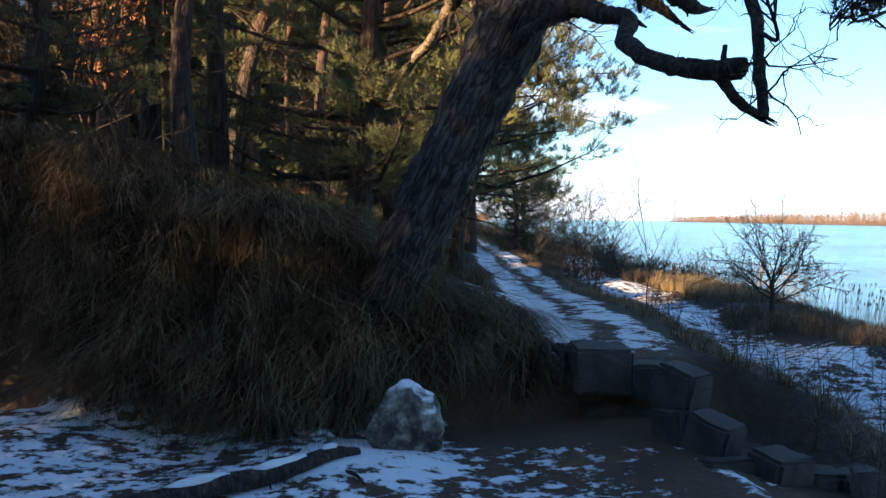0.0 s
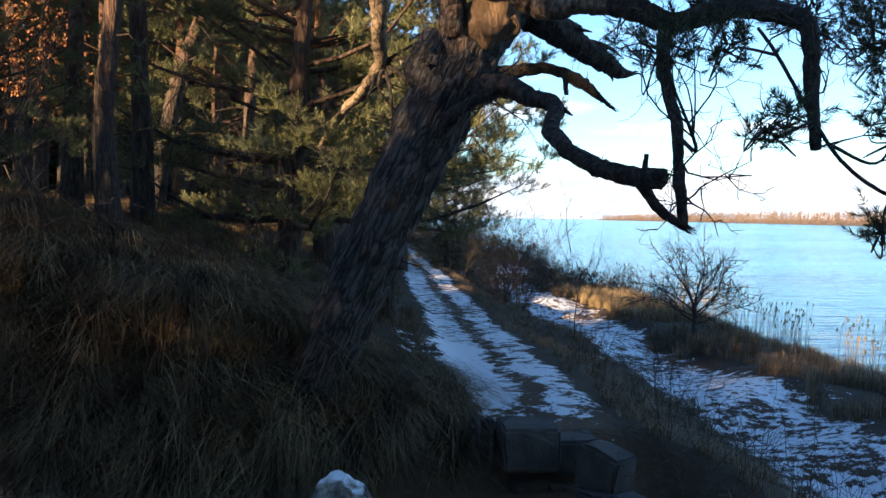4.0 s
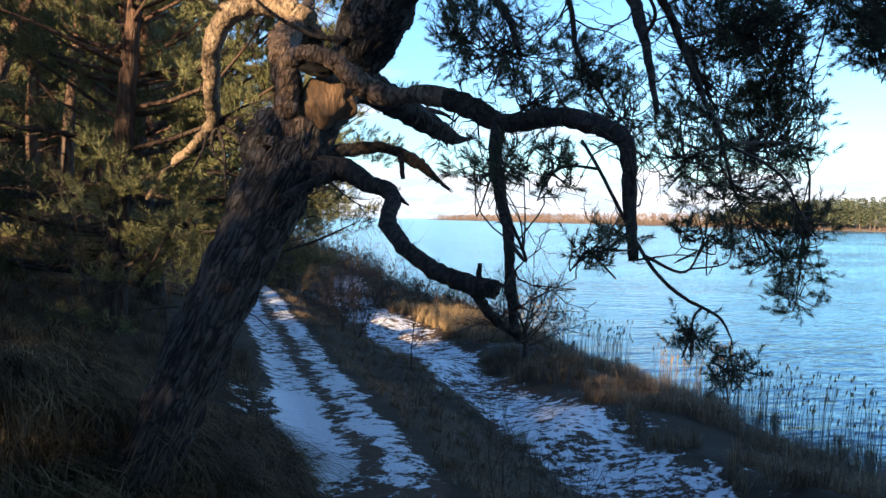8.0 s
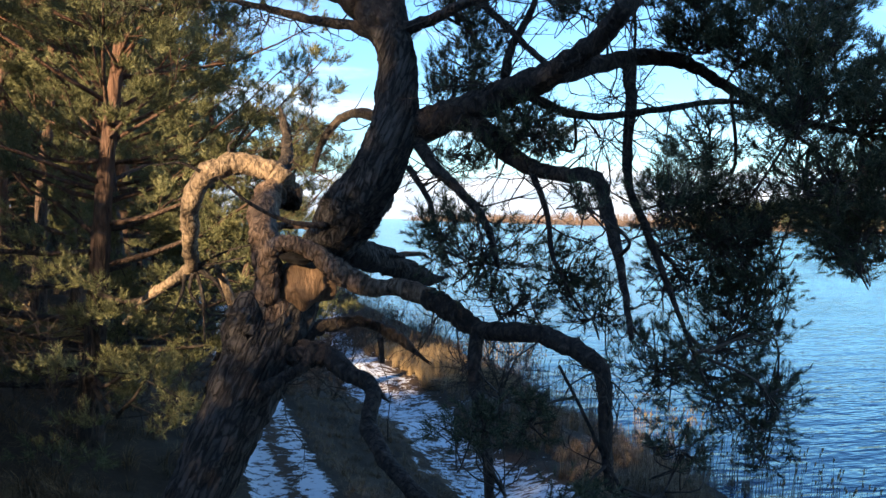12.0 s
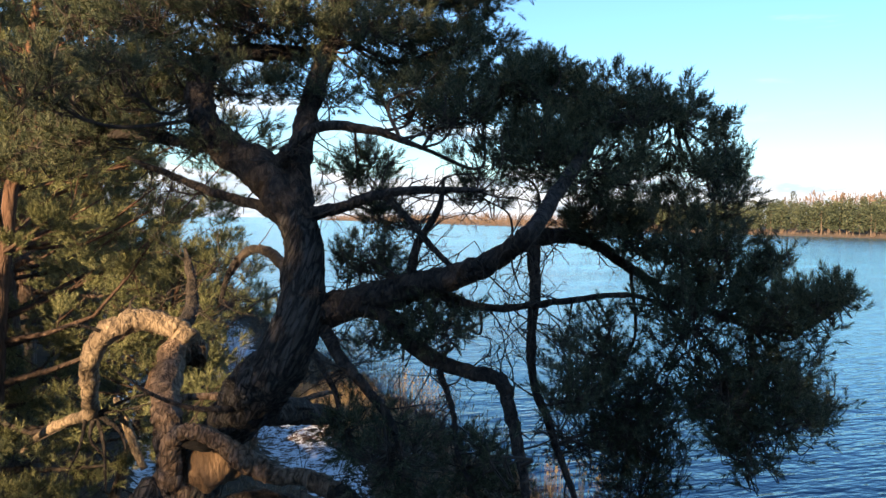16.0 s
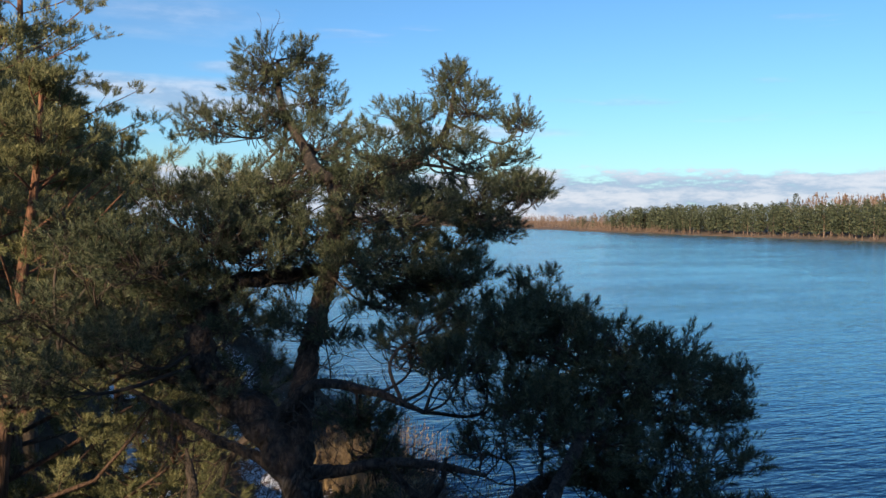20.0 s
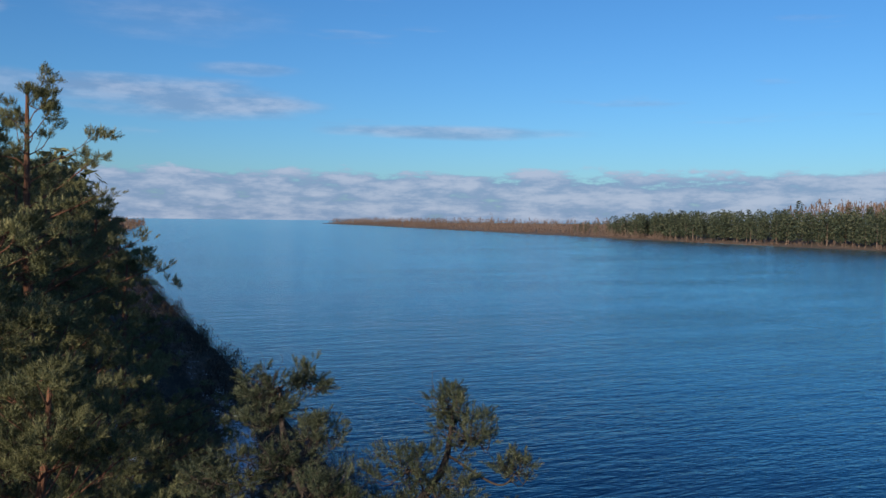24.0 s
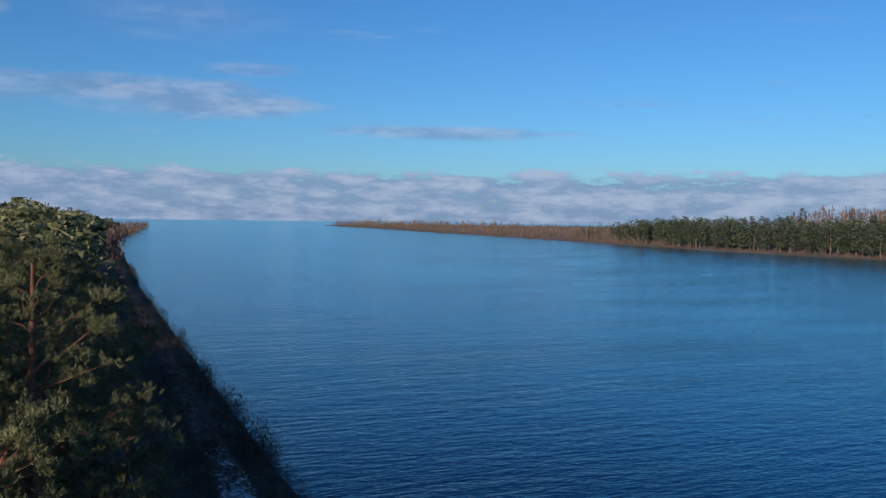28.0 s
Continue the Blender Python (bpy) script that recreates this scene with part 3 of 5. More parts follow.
def limb(name, pts):
    big = name == "trunk"
    run = spline(pts, 14 if big else 7)
    thick = max(p[3] for p in pts)
    if not big and len(run) > 3:
        wob = RNG.standard_normal((len(run), 3)) * 0.08
        wob[0] = wob[-1] = 0
        run[:, :3] += wob * run[:, 3:4]
    if name in ("limb", "twig", "sunlit_limb"):
        limb_runs.append(run)
    b = Bunch()
    if big:
        run[:10, 3] *= np.linspace(1.45, 1.0, 10)
        b.tube(run, 40, 0.012, RNG, 0.30)
    else:
        b.tube(run, 20 if thick > 0.12 else 10, 0.03, RNG, 0.35 if thick > 0.05 else 0.0)
    if name in ("limb", "broken_limb", "sunlit_limb"):
        # short dead twigs and bark snags along the limb
        for _ in range(int(len(run) * 0.3)):
            i = RNG.integers(2, len(run) - 1)
            d = RNG.standard_normal(3)
            d /= np.linalg.norm(d)
            ln = RNG.uniform(0.01, 0.09) + run[i, 3]
            p0, r0 = run[i, :3], min(0.006, run[i, 3] * 0.3)
            b.tube([(*p0, r0), (*(p0 + d * ln * 0.6), r0 * 0.7), (*(p0 + d * ln + RNG.standard_normal(3) * 0.02), r0 * 0.3)], 4)
    if name == "limb" and len(run) > 12:
        fine = Bunch()
        for _ in range(int(len(run) * 0.42)):
            i = RNG.integers(3, len(run))
            spray(fine, run[i, :3], RNG.standard_normal(3) + np.array([0.2, 0, -0.25]), RNG.uniform(0.25, 0.7), 0.010, 2)
        tagged(part_of("twigwork", rel(fine.mesh("twigwork", M_TWIG), hero), hero, "bare dead twigs"), kind="stuff")
    if name == "broken_limb":
        # torn fibres at the end
        e, dr = run[-1, :3], run[-1, :3] - run[-4, :3]
        dr /= np.linalg.norm(dr)
        for _ in range(6):
            o = RNG.standard_normal(3) * run[-2, 3] * 0.5
            b.tube([(*(e + o - dr * 0.05), 0.012), (*(e + o + dr * RNG.uniform(0.02, 0.09)), 0.003)], 4)
    mat = {"torn_wood": M_WOOD, "trunk": M_BARK, "snag": M_FORK_WARM, "fork_arch": M_FORK_WARM, "burl": M_BARK, "sunlit_limb": M_SUNLIT_BARK}.get(name, M_LIMB)
    part_of(name, rel(b.mesh(name, mat, True), hero), hero, LABELS.get(name, ""))


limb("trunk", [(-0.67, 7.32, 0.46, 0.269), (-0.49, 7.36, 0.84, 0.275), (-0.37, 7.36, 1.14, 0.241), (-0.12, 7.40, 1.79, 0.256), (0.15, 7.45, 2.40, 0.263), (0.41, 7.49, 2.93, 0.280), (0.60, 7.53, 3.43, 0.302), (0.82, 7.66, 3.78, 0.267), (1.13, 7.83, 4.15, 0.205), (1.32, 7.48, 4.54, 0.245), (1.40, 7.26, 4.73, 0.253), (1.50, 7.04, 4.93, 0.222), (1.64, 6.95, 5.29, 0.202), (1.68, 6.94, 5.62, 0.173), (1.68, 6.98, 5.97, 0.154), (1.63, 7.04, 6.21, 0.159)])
limb("limb", [(1.65, 7.04, 6.14, 0.150), (1.44, 7.29, 6.52, 0.164), (1.18, 7.64, 6.75, 0.150), (0.98, 7.77, 6.99, 0.120), (0.92, 7.88, 7.28, 0.106), (0.94, 8.00, 7.20, 0.096), (1.07, 8.09, 7.52, 0.081), (1.31, 8.15, 7.70, 0.082), (1.97, 8.22, 7.78, 0.062), (2.42, 8.21, 7.91, 0.034)])
limb("limb", [(1.65, 7.04, 6.19, 0.133), (1.70, 7.26, 6.62, 0.109), (1.85, 7.53, 7.08, 0.093), (1.96, 7.71, 7.35, 0.090), (2.27, 8.15, 8.13, 0.084), (2.32, 8.42, 8.64, 0.069), (2.17, 8.50, 8.77, 0.070), (2.20, 9.12, 9.05, 0.056), (2.08, 9.76, 9.58, 0.040), (2.08, 10.06, 10.16, 0.017)])
limb("limb", [(2.33, 8.31, 8.13, 0.063), (2.59, 8.34, 8.59, 0.052), (3.08, 8.65, 8.83, 0.049), (3.76, 9.03, 9.27, 0.039), (4.03, 9.35, 9.85, 0.017)])
limb("limb", [(1.75, 7.01, 5.34, 0.159), (2.19, 6.68, 5.51, 0.127), (2.52, 6.24, 5.65, 0.108), (2.72, 5.82, 5.78, 0.090), (2.84, 5.43, 5.96, 0.070), (2.87, 5.19, 6.09, 0.060), (3.39, 5.58, 6.49, 0.052), (4.02, 5.92, 6.99, 0.043), (4.54, 5.78, 7.12, 0.024)])
limb("limb", [(2.66, 6.01, 5.72, 0.079), (3.60, 6.50, 5.99, 0.074), (4.15, 6.52, 6.01, 0.062), (4.44, 6.32, 5.79, 0.046), (4.80, 5.93, 5.49, 0.033), (5.08, 5.42, 5.30, 0.017)])
limb("limb", [(3.60, 6.50, 5.99, 0.060), (3.53, 6.31, 5.57, 0.048), (3.37, 6.05, 4.96, 0.037), (3.39, 5.81, 4.57, 0.029), (3.48, 5.64, 4.15, 0.024), (3.61, 5.44, 3.61, 0.015)])
limb("limb", [(2.04, 6.83, 5.47, 0.105), (2.26, 6.60, 5.39, 0.093), (2.52, 6.35, 5.09, 0.078), (2.73, 6.15, 4.97, 0.063), (2.96, 5.81, 4.92, 0.055), (3.00, 5.68, 4.64, 0.047), (2.99, 5.46, 4.27, 0.035), (2.97, 5.24, 3.76, 0.018)])
limb("limb", [(2.61, 6.20, 4.96, 0.029), (2.67, 6.06, 4.66, 0.022), (2.68, 5.95, 4.32, 0.020), (2.77, 5.80, 4.03, 0.011)])
limb("fork_arch", [(0.66, 7.43, 3.78, 0.109), (0.65, 7.35, 4.05, 0.098), (0.64, 7.29, 4.24, 0.086), (0.70, 7.22, 4.36, 0.070), (0.85, 7.16, 4.39, 0.068), (1.00, 7.09, 4.31, 0.076), (1.17, 7.06, 4.18, 0.098), (1.32, 7.03, 4.07, 0.100), (1.48, 6.91, 4.02, 0.078), (1.66, 6.75, 4.03, 0.076), (1.86, 6.49, 3.96, 0.088)])
limb("limb", [(1.82, 6.53, 3.97, 0.086), (1.92, 6.39, 3.92, 0.089), (2.01, 6.23, 3.84, 0.087), (2.15, 6.08, 3.75, 0.077), (2.46, 5.64, 3.76, 0.074), (2.68, 5.31, 3.63, 0.068), (2.72, 5.18, 3.48, 0.055), (2.72, 5.13, 3.14, 0.046), (2.72, 5.07, 2.76, 0.033)])
limb("limb", [(2.12, 6.09, 3.76, 0.056), (2.03, 5.91, 3.39, 0.050), (2.02, 5.60, 2.98, 0.040), (1.98, 5.40, 2.59, 0.036), (1.94, 5.20, 2.28, 0.028)])
limb("broken_limb", [(0.89, 7.30, 3.42, 0.122), (1.12, 7.16, 3.42, 0.092), (1.27, 6.93, 3.31, 0.075), (1.43, 6.70, 3.21, 0.064), (1.34, 6.41, 3.00, 0.066), (1.37, 6.10, 2.84, 0.063), (1.51, 5.65, 2.66, 0.059), (1.67, 5.35, 2.59, 0.064), (1.79, 5.15, 2.56, 0.062)])
limb("broken_limb", [(1.67, 5.29, 2.57, 0.037), (1.80, 5.25, 2.38, 0.033), (1.95, 5.20, 2.27, 0.026)])
limb("stub", [(1.71, 5.28, 2.61, 0.022), (1.72, 5.28, 2.73, 0.015)])
limb("stub", [(1.42, 6.70, 3.23, 0.041), (1.54, 6.57, 3.12, 0.007)])
limb("broken_limb", [(0.89, 7.50, 3.51, 0.086), (1.23, 7.60, 3.63, 0.062), (1.58, 7.54, 3.64, 0.051), (1.83, 7.48, 3.52, 0.056), (1.96, 7.45, 3.41, 0.036), (2.08, 7.41, 3.31, 0.006)])
limb("stub", [(1.58, 7.08, 3.57, 0.029), (1.60, 7.07, 3.35, 0.019)])
limb("broken_limb", [(1.43, 8.23, 4.34, 0.172), (1.77, 8.47, 4.22, 0.150), (2.15, 8.79, 4.09, 0.120), (2.46, 9.02, 3.98, 0.093), (2.67, 9.17, 3.91, 0.064), (2.89, 9.31, 3.93, 0.010)])
limb("stub", [(1.53, 8.42, 4.37, 0.074), (1.82, 8.46, 4.25, 0.046), (2.17, 8.48, 4.19, 0.006)])
limb("stub", [(2.03, 8.82, 4.19, 0.042), (2.51, 9.21, 4.20, 0.025), (2.73, 9.36, 4.12, 0.006)])
limb("stub", [(2.43, 9.03, 3.96, 0.031), (2.55, 9.10, 3.85, 0.016), (2.56, 9.10, 3.80, 0.006)])
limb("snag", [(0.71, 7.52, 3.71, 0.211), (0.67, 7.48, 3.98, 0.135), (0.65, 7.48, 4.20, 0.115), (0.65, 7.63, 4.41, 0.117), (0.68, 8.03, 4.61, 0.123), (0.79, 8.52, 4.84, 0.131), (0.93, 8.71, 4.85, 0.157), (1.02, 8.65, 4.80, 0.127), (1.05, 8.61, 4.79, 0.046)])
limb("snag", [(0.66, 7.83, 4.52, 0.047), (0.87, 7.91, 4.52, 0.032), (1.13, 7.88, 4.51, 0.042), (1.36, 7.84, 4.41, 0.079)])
limb("burl", [(0.47, 7.44, 3.95, 0.050), (0.48, 7.44, 3.73, 0.164), (0.45, 7.44, 3.56, 0.184), (0.52, 7.38, 3.32, 0.074)])
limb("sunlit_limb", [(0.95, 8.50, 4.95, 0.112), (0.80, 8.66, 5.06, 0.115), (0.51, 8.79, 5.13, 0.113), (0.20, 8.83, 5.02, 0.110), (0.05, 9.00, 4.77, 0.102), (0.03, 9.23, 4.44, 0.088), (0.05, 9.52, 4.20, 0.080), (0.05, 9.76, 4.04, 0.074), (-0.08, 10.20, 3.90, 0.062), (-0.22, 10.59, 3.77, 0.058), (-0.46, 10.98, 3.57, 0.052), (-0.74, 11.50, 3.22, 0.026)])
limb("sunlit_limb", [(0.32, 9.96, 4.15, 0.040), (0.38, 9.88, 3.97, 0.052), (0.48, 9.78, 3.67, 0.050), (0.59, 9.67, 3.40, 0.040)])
limb("twig", [(0.07, 9.75, 4.06, 0.030), (0.17, 9.72, 3.75, 0.020), (0.20, 9.70, 3.20, 0.010)])
limb("twig", [(0.07, 9.72, 3.97, 0.027), (0.05, 9.74, 3.74, 0.017), (0.26, 9.75, 3.49, 0.010)])
limb("twig", [(0.14, 9.70, 4.02, 0.034), (0.33, 9.62, 3.86, 0.023), (0.40, 9.55, 3.67, 0.013)])
limb("twig", [(0.08, 9.70, 4.04, 0.024), (0.34, 9.55, 4.09, 0.013), (0.62, 9.45, 4.16, 0.007)])
limb("twig", [(0.10, 9.66, 4.05, 0.020), (0.42, 9.50, 4.22, 0.012), (0.70, 9.42, 4.30, 0.006)])
limb("twig", [(0.18, 8.78, 5.02, 0.020), (-0.06, 8.70, 5.12, 0.013), (-0.30, 8.68, 5.09, 0.007)])
limb("twig", [(0.44, 8.80, 5.18, 0.018), (0.40, 8.78, 5.30, 0.012), (0.46, 8.76, 5.38, 0.007)])
limb("twig", [(0.00, 9.90, 3.98, 0.022), (-0.06, 9.70, 3.70, 0.014), (-0.20, 9.60, 3.42, 0.007)])
limb("twig", [(0.23, 7.16, 4.92, 0.008), (0.42, 7.20, 4.76, 0.014), (0.62, 7.24, 4.64, 0.018), (0.87, 7.26, 4.55, 0.022), (1.14, 7.27, 4.53, 0.030)])
limb("limb", [(0.86, 8.70, 5.06, 0.080), (1.00, 8.98, 5.20, 0.070), (1.04, 9.26, 5.40, 0.058), (1.03, 9.40, 5.60, 0.042), (1.00, 9.53, 5.82, 0.016)])
limb("limb", [(1.60, 7.12, 5.38, 0.064), (1.89, 8.69, 5.67, 0.060), (1.81, 9.83, 5.80, 0.053), (1.58, 10.08, 5.55, 0.044), (1.47, 10.19, 5.15, 0.021)])
limb("limb", [(0.60, 7.23, 3.13, 0.072), (0.76, 7.11, 3.25, 0.052), (0.92, 7.09, 3.34, 0.052), (1.02, 7.18, 3.47, 0.068)])
limb("limb", [(1.56, 7.06, 6.14, 0.058), (1.35, 7.31, 6.27, 0.050), (1.04, 7.66, 6.38, 0.041), (0.69, 8.10, 6.55, 0.033), (0.37, 8.53, 6.71, 0.020)])
limb("limb", [(1.05, 7.76, 6.77, 0.063), (0.69, 8.10, 6.87, 0.054), (0.27, 8.53, 6.93, 0.046), (-0.23, 8.93, 6.92, 0.024)])
limb("limb", [(1.82, 6.89, 5.27, 0.062), (1.91, 6.55, 5.00, 0.050), (2.07, 6.30, 4.79, 0.040), (2.21, 6.14, 4.53, 0.031), (2.26, 6.02, 4.24, 0.017)])
limb("limb", [(1.75, 6.81, 5.03, 0.028), (1.87, 6.57, 4.72, 0.023), (1.89, 6.46, 4.42, 0.011)])
limb("limb", [(1.72, 7.00, 6.19, 0.063), (1.92, 6.76, 6.25, 0.052), (2.21, 6.46, 6.37, 0.041), (2.55, 6.12, 6.40, 0.031), (2.79, 5.79, 6.39, 0.017)])
limb("limb", [(2.44, 6.38, 5.59, 0.050), (2.43, 6.38, 5.69, 0.046), (2.43, 6.27, 5.95, 0.036), (2.55, 6.11, 6.25, 0.027), (2.55, 6.01, 6.49, 0.013)])
limb("limb", [(2.19, 6.47, 6.36, 0.037), (2.27, 6.42, 6.31, 0.032), (2.48, 6.15, 5.99, 0.027), (2.64, 5.97, 5.76, 0.022)])
limb("limb", [(1.44, 7.29, 6.52, 0.074), (1.60, 7.15, 6.74, 0.059), (1.79, 7.00, 6.93, 0.048), (2.18, 6.68, 6.90, 0.038), (2.54, 6.45, 6.75, 0.019)])
limb("limb", [(2.52, 6.24, 5.63, 0.054), (2.74, 6.25, 5.53, 0.041), (3.10, 6.20, 5.44, 0.032), (3.63, 6.02, 5.50, 0.028), (4.21, 5.75, 5.55, 0.021), (4.75, 5.58, 5.21, 0.012)])
limb("twig", [(2.49, 5.41, 3.57, 0.012), (2.55, 5.26, 3.37, 0.012), (2.78, 5.03, 2.79, 0.013), (2.97, 4.92, 2.55, 0.012), (3.24, 4.87, 2.40, 0.010), (3.37, 4.90, 2.24, 0.006)])



def scar(name, at, size, mat, label, seed, turn):
    """A shallow torn hollow set into the face of the fork."""
    bm = bmesh.new()
    bmesh.ops.create_icosphere(bm, subdivisions=4, radius=1.0)
    for v in bm.verts:
        k = 1 + 0.30 * noise.noise(v.co * 2.0 + Vector((seed, 0, 0))) + 0.13 * noise.noise(Vector((v.co.x * 9, v.co.y * 9, v.co.z * 2.2)) + Vector((0, seed, 0)))
        v.co = Vector((v.co.x * size[0], v.co.y * size[1], v.co.z * size[2])) * k
    bmesh.ops.rotate(bm, verts=bm.verts, matrix=Euler((0, radians(turn), radians(-6))).to_matrix())
    bmesh.ops.translate(bm, verts=bm.verts, vec=Vector(at) - hero.location)
    for f in bm.faces:
        f.smooth = True
    part(name, bm, mat, hero, label)


# near-black colour for a solid lump, standing in for shade inside the hollow
M_HOLLOW_SHADE = simple("hollow_shade", [(0.3, (0.004, 0.003, 0.003)), (0.7, (0.014, 0.010, 0.008))], 12, 1.0)
scar("torn_wood", (0.98, 7.42, 4.03), (0.27, 0.15, 0.21), M_WOOD, "torn brown heartwood below the hollow", 3.0, -14)
scar("hollow", (0.87, 7.23, 4.26), (0.14, 0.07, 0.055), M_HOLLOW_SHADE, "black lump painted as the shade inside the fork's hollow", 7.0, 8)

all_runs = np.vstack(limb_runs)


def clumps(kind, rows):
    """Plates of needle shoots: twigs leave the nearest limb, fork, and end in upturned brushes."""
    wood, at, along, size = Bunch(), [], [], []
    for cx, cy, cz, rh, rv in rows:
        c = np.array([cx, cy, cz])
        rad = np.array([rh, rh * 0.9, rv])
        dist = np.linalg.norm(all_runs[:, :3] - c, axis=1)
        root = all_runs[int(np.argmin(dist))]
        twigs = max(8, int(185 * (rh * rv) ** 0.75))
        hang = cz < 5.5 and cx > 1.5
        if hang:
            twigs, rad = int(twigs * 1.7), rad * np.array([1.15, 1.15, 1.35])
        lift = 0.5 if cz > 4.6 else 0.1
        far = float(dist.min())
        mid = (root[:3] + c) / 2 + RNG.standard_normal(3) * 0.12 * far + np.array([0, 0, -0.10 * far])
        r0 = min(root[3], 0.009 + 0.008 * far)
        bough = spline([(*root[:3], r0), (*mid, r0 * 0.75), (*(c - np.array([0, 0, rv * 0.4])), 0.006)], 6)
        wood.tube(bough, 5)
        for _ in range(twigs):
            o = RNG.standard_normal(3)
            o *= RNG.uniform(0.2, 1.0) ** 0.5 / np.linalg.norm(o)
            tip = c + o * rad
            start = bough[min(len(bough) - 1, int(len(bough) * RNG.uniform(0.55, 1.0)))][:3]
            if RNG.uniform() < 0.5:
                start = c + (tip - c) * RNG.uniform(0.1, 0.5) - np.array([0, 0, rv * 0.35])
            bend = (start + tip) / 2 + RNG.standard_normal(3) * 0.06 - np.array([0, 0, 0.06])
            wood.tube(spline([(*start, 0.0075), (*bend, 0.0055), (*tip, 0.0035)], 3), 3)
            d = tip - bend
            d = d / (np.linalg.norm(d) + 1e-9) * 0.55 + np.array([0, 0, lift])
            for q in range(RNG.integers(2, 5) if hang else RNG.integers(4, 8)):
                e = RNG.standard_normal(3) * np.array([1, 1, 0.6])
                g = d + e * 0.5
                g /= np.linalg.norm(g)
                at.append(tip + e * 0.045 + g * RNG.uniform(0.0, 0.06))
                along.append(g)
                size.append(RNG.uniform(0.7, 1.2))
    twig = tagged(part_of("branchwork", rel(wood.mesh("branchwork", M_TWIG), hero), hero, "fine bare branchlets"), kind="stuff")
    tagged(part_of("foliage", rel(tufts("foliage", at, along, size, M_NEEDLE, RNG, 30, 0.059, 0.0062, 1.18), hero), twig, "dark green needle tufts"), kind="stuff")


clumps("drape", [(2.14, 6.09, 4.37, 0.43, 0.30), (1.94, 6.47, 4.52, 0.29, 0.25), (2.38, 5.99, 3.99, 0.28, 0.19), (2.85, 6.12, 4.26, 0.34, 0.25), (3.22, 6.16, 3.93, 0.30, 0.25), (4.44, 7.07, 4.78, 0.50, 0.39), (4.47, 6.82, 4.17, 0.46, 0.38), (4.62, 6.23, 4.43, 0.41, 0.41), (4.91, 6.51, 3.85, 0.38, 0.41), (4.25, 6.12, 3.37, 0.40, 0.27), (3.38, 5.26, 2.99, 0.23, 0.19), (5.13, 6.84, 2.84, 0.46, 0.31), (5.42, 6.88, 2.40, 0.26, 0.22), (1.62, 4.78, 3.32, 0.27, 0.11), (2.01, 4.85, 3.37, 0.16, 0.16), (2.20, 4.66, 2.89, 0.26, 0.10), (3.05, 4.87, 2.31, 0.11, 0.12), (3.35, 4.92, 2.11, 0.16, 0.17), (4.98, 5.55, 4.55, 0.25, 0.30)])
clumps("right", [(3.75, 5.82, 6.60, 0.56, 0.37), (3.40, 6.03, 6.83, 0.46, 0.28), (4.43, 5.84, 6.14, 0.49, 0.39), (5.52, 6.37, 6.61, 0.34, 0.23), (4.98, 5.65, 5.77, 0.48, 0.35), (5.18, 5.33, 5.92, 0.20, 0.17), (5.07, 5.01, 5.44, 0.38, 0.21), (5.16, 4.62, 5.68, 0.19, 0.19), (5.04, 5.32, 5.03, 0.37, 0.22), (5.29, 5.08, 4.68, 0.27, 0.17), (5.13, 5.51, 4.36, 0.20, 0.19), (3.88, 5.74, 5.20, 0.35, 0.25), (4.03, 5.63, 4.57, 0.35, 0.35), (4.47, 6.06, 3.82, 0.38, 0.38), (5.12, 6.44, 3.06, 0.30, 0.25), (3.45, 5.54, 4.86, 0.26, 0.20), (2.31, 4.69, 4.73, 0.13, 0.10), (3.05, 6.88, 5.32, 0.23, 0.16), (2.17, 6.79, 5.89, 0.26, 0.24)])
clumps("low", [(3.34, 5.49, 3.58, 0.32, 0.28), (4.38, 5.66, 5.56, 0.50, 0.21), (5.05, 5.62, 5.53, 0.43, 0.28), (5.24, 5.02, 5.57, 0.36, 0.20), (5.32, 5.37, 4.99, 0.40, 0.28), (4.75, 5.61, 4.98, 0.51, 0.32), (4.17, 5.81, 4.69, 0.55, 0.26), (4.11, 6.10, 6.18, 0.47, 0.21), (2.57, 6.25, 5.38, 0.29, 0.20), (4.71, 5.65, 5.82, 0.51, 0.22), (5.53, 5.15, 4.72, 0.25, 0.18), (5.16, 5.52, 4.58, 0.40, 0.20)])
clumps("mid", [(3.60, 6.37, 7.34, 0.39, 0.21), (4.16, 6.14, 7.30, 0.40, 0.21), (4.66, 5.91, 7.23, 0.30, 0.18), (2.64, 7.50, 8.41, 0.79, 0.29), (3.62, 7.75, 8.55, 0.48, 0.26), (4.14, 7.71, 8.65, 0.24, 0.16), (2.34, 7.39, 7.90, 0.54, 0.23), (3.14, 7.31, 7.87, 0.40, 0.21), (3.90, 6.94, 7.43, 0.50, 0.25), (4.07, 6.25, 7.17, 0.47, 0.21), (4.54, 5.78, 7.04, 0.39, 0.19), (4.97, 5.69, 7.01, 0.18, 0.18), (5.39, 6.12, 6.70, 0.24, 0.16), (3.22, 6.84, 7.14, 0.43, 0.23), (3.61, 6.41, 6.80, 0.47, 0.19), (4.27, 6.11, 6.66, 0.57, 0.21), (2.25, 6.90, 6.44, 0.25, 0.27), (1.55, 7.80, 8.06, 0.56, 0.28), (0.84, 8.12, 7.69, 0.54, 0.24), (0.61, 8.34, 7.33, 0.42, 0.21), (0.44, 7.85, 7.97, 0.55, 0.27), (1.29, 8.06, 8.39, 0.57, 0.28)])
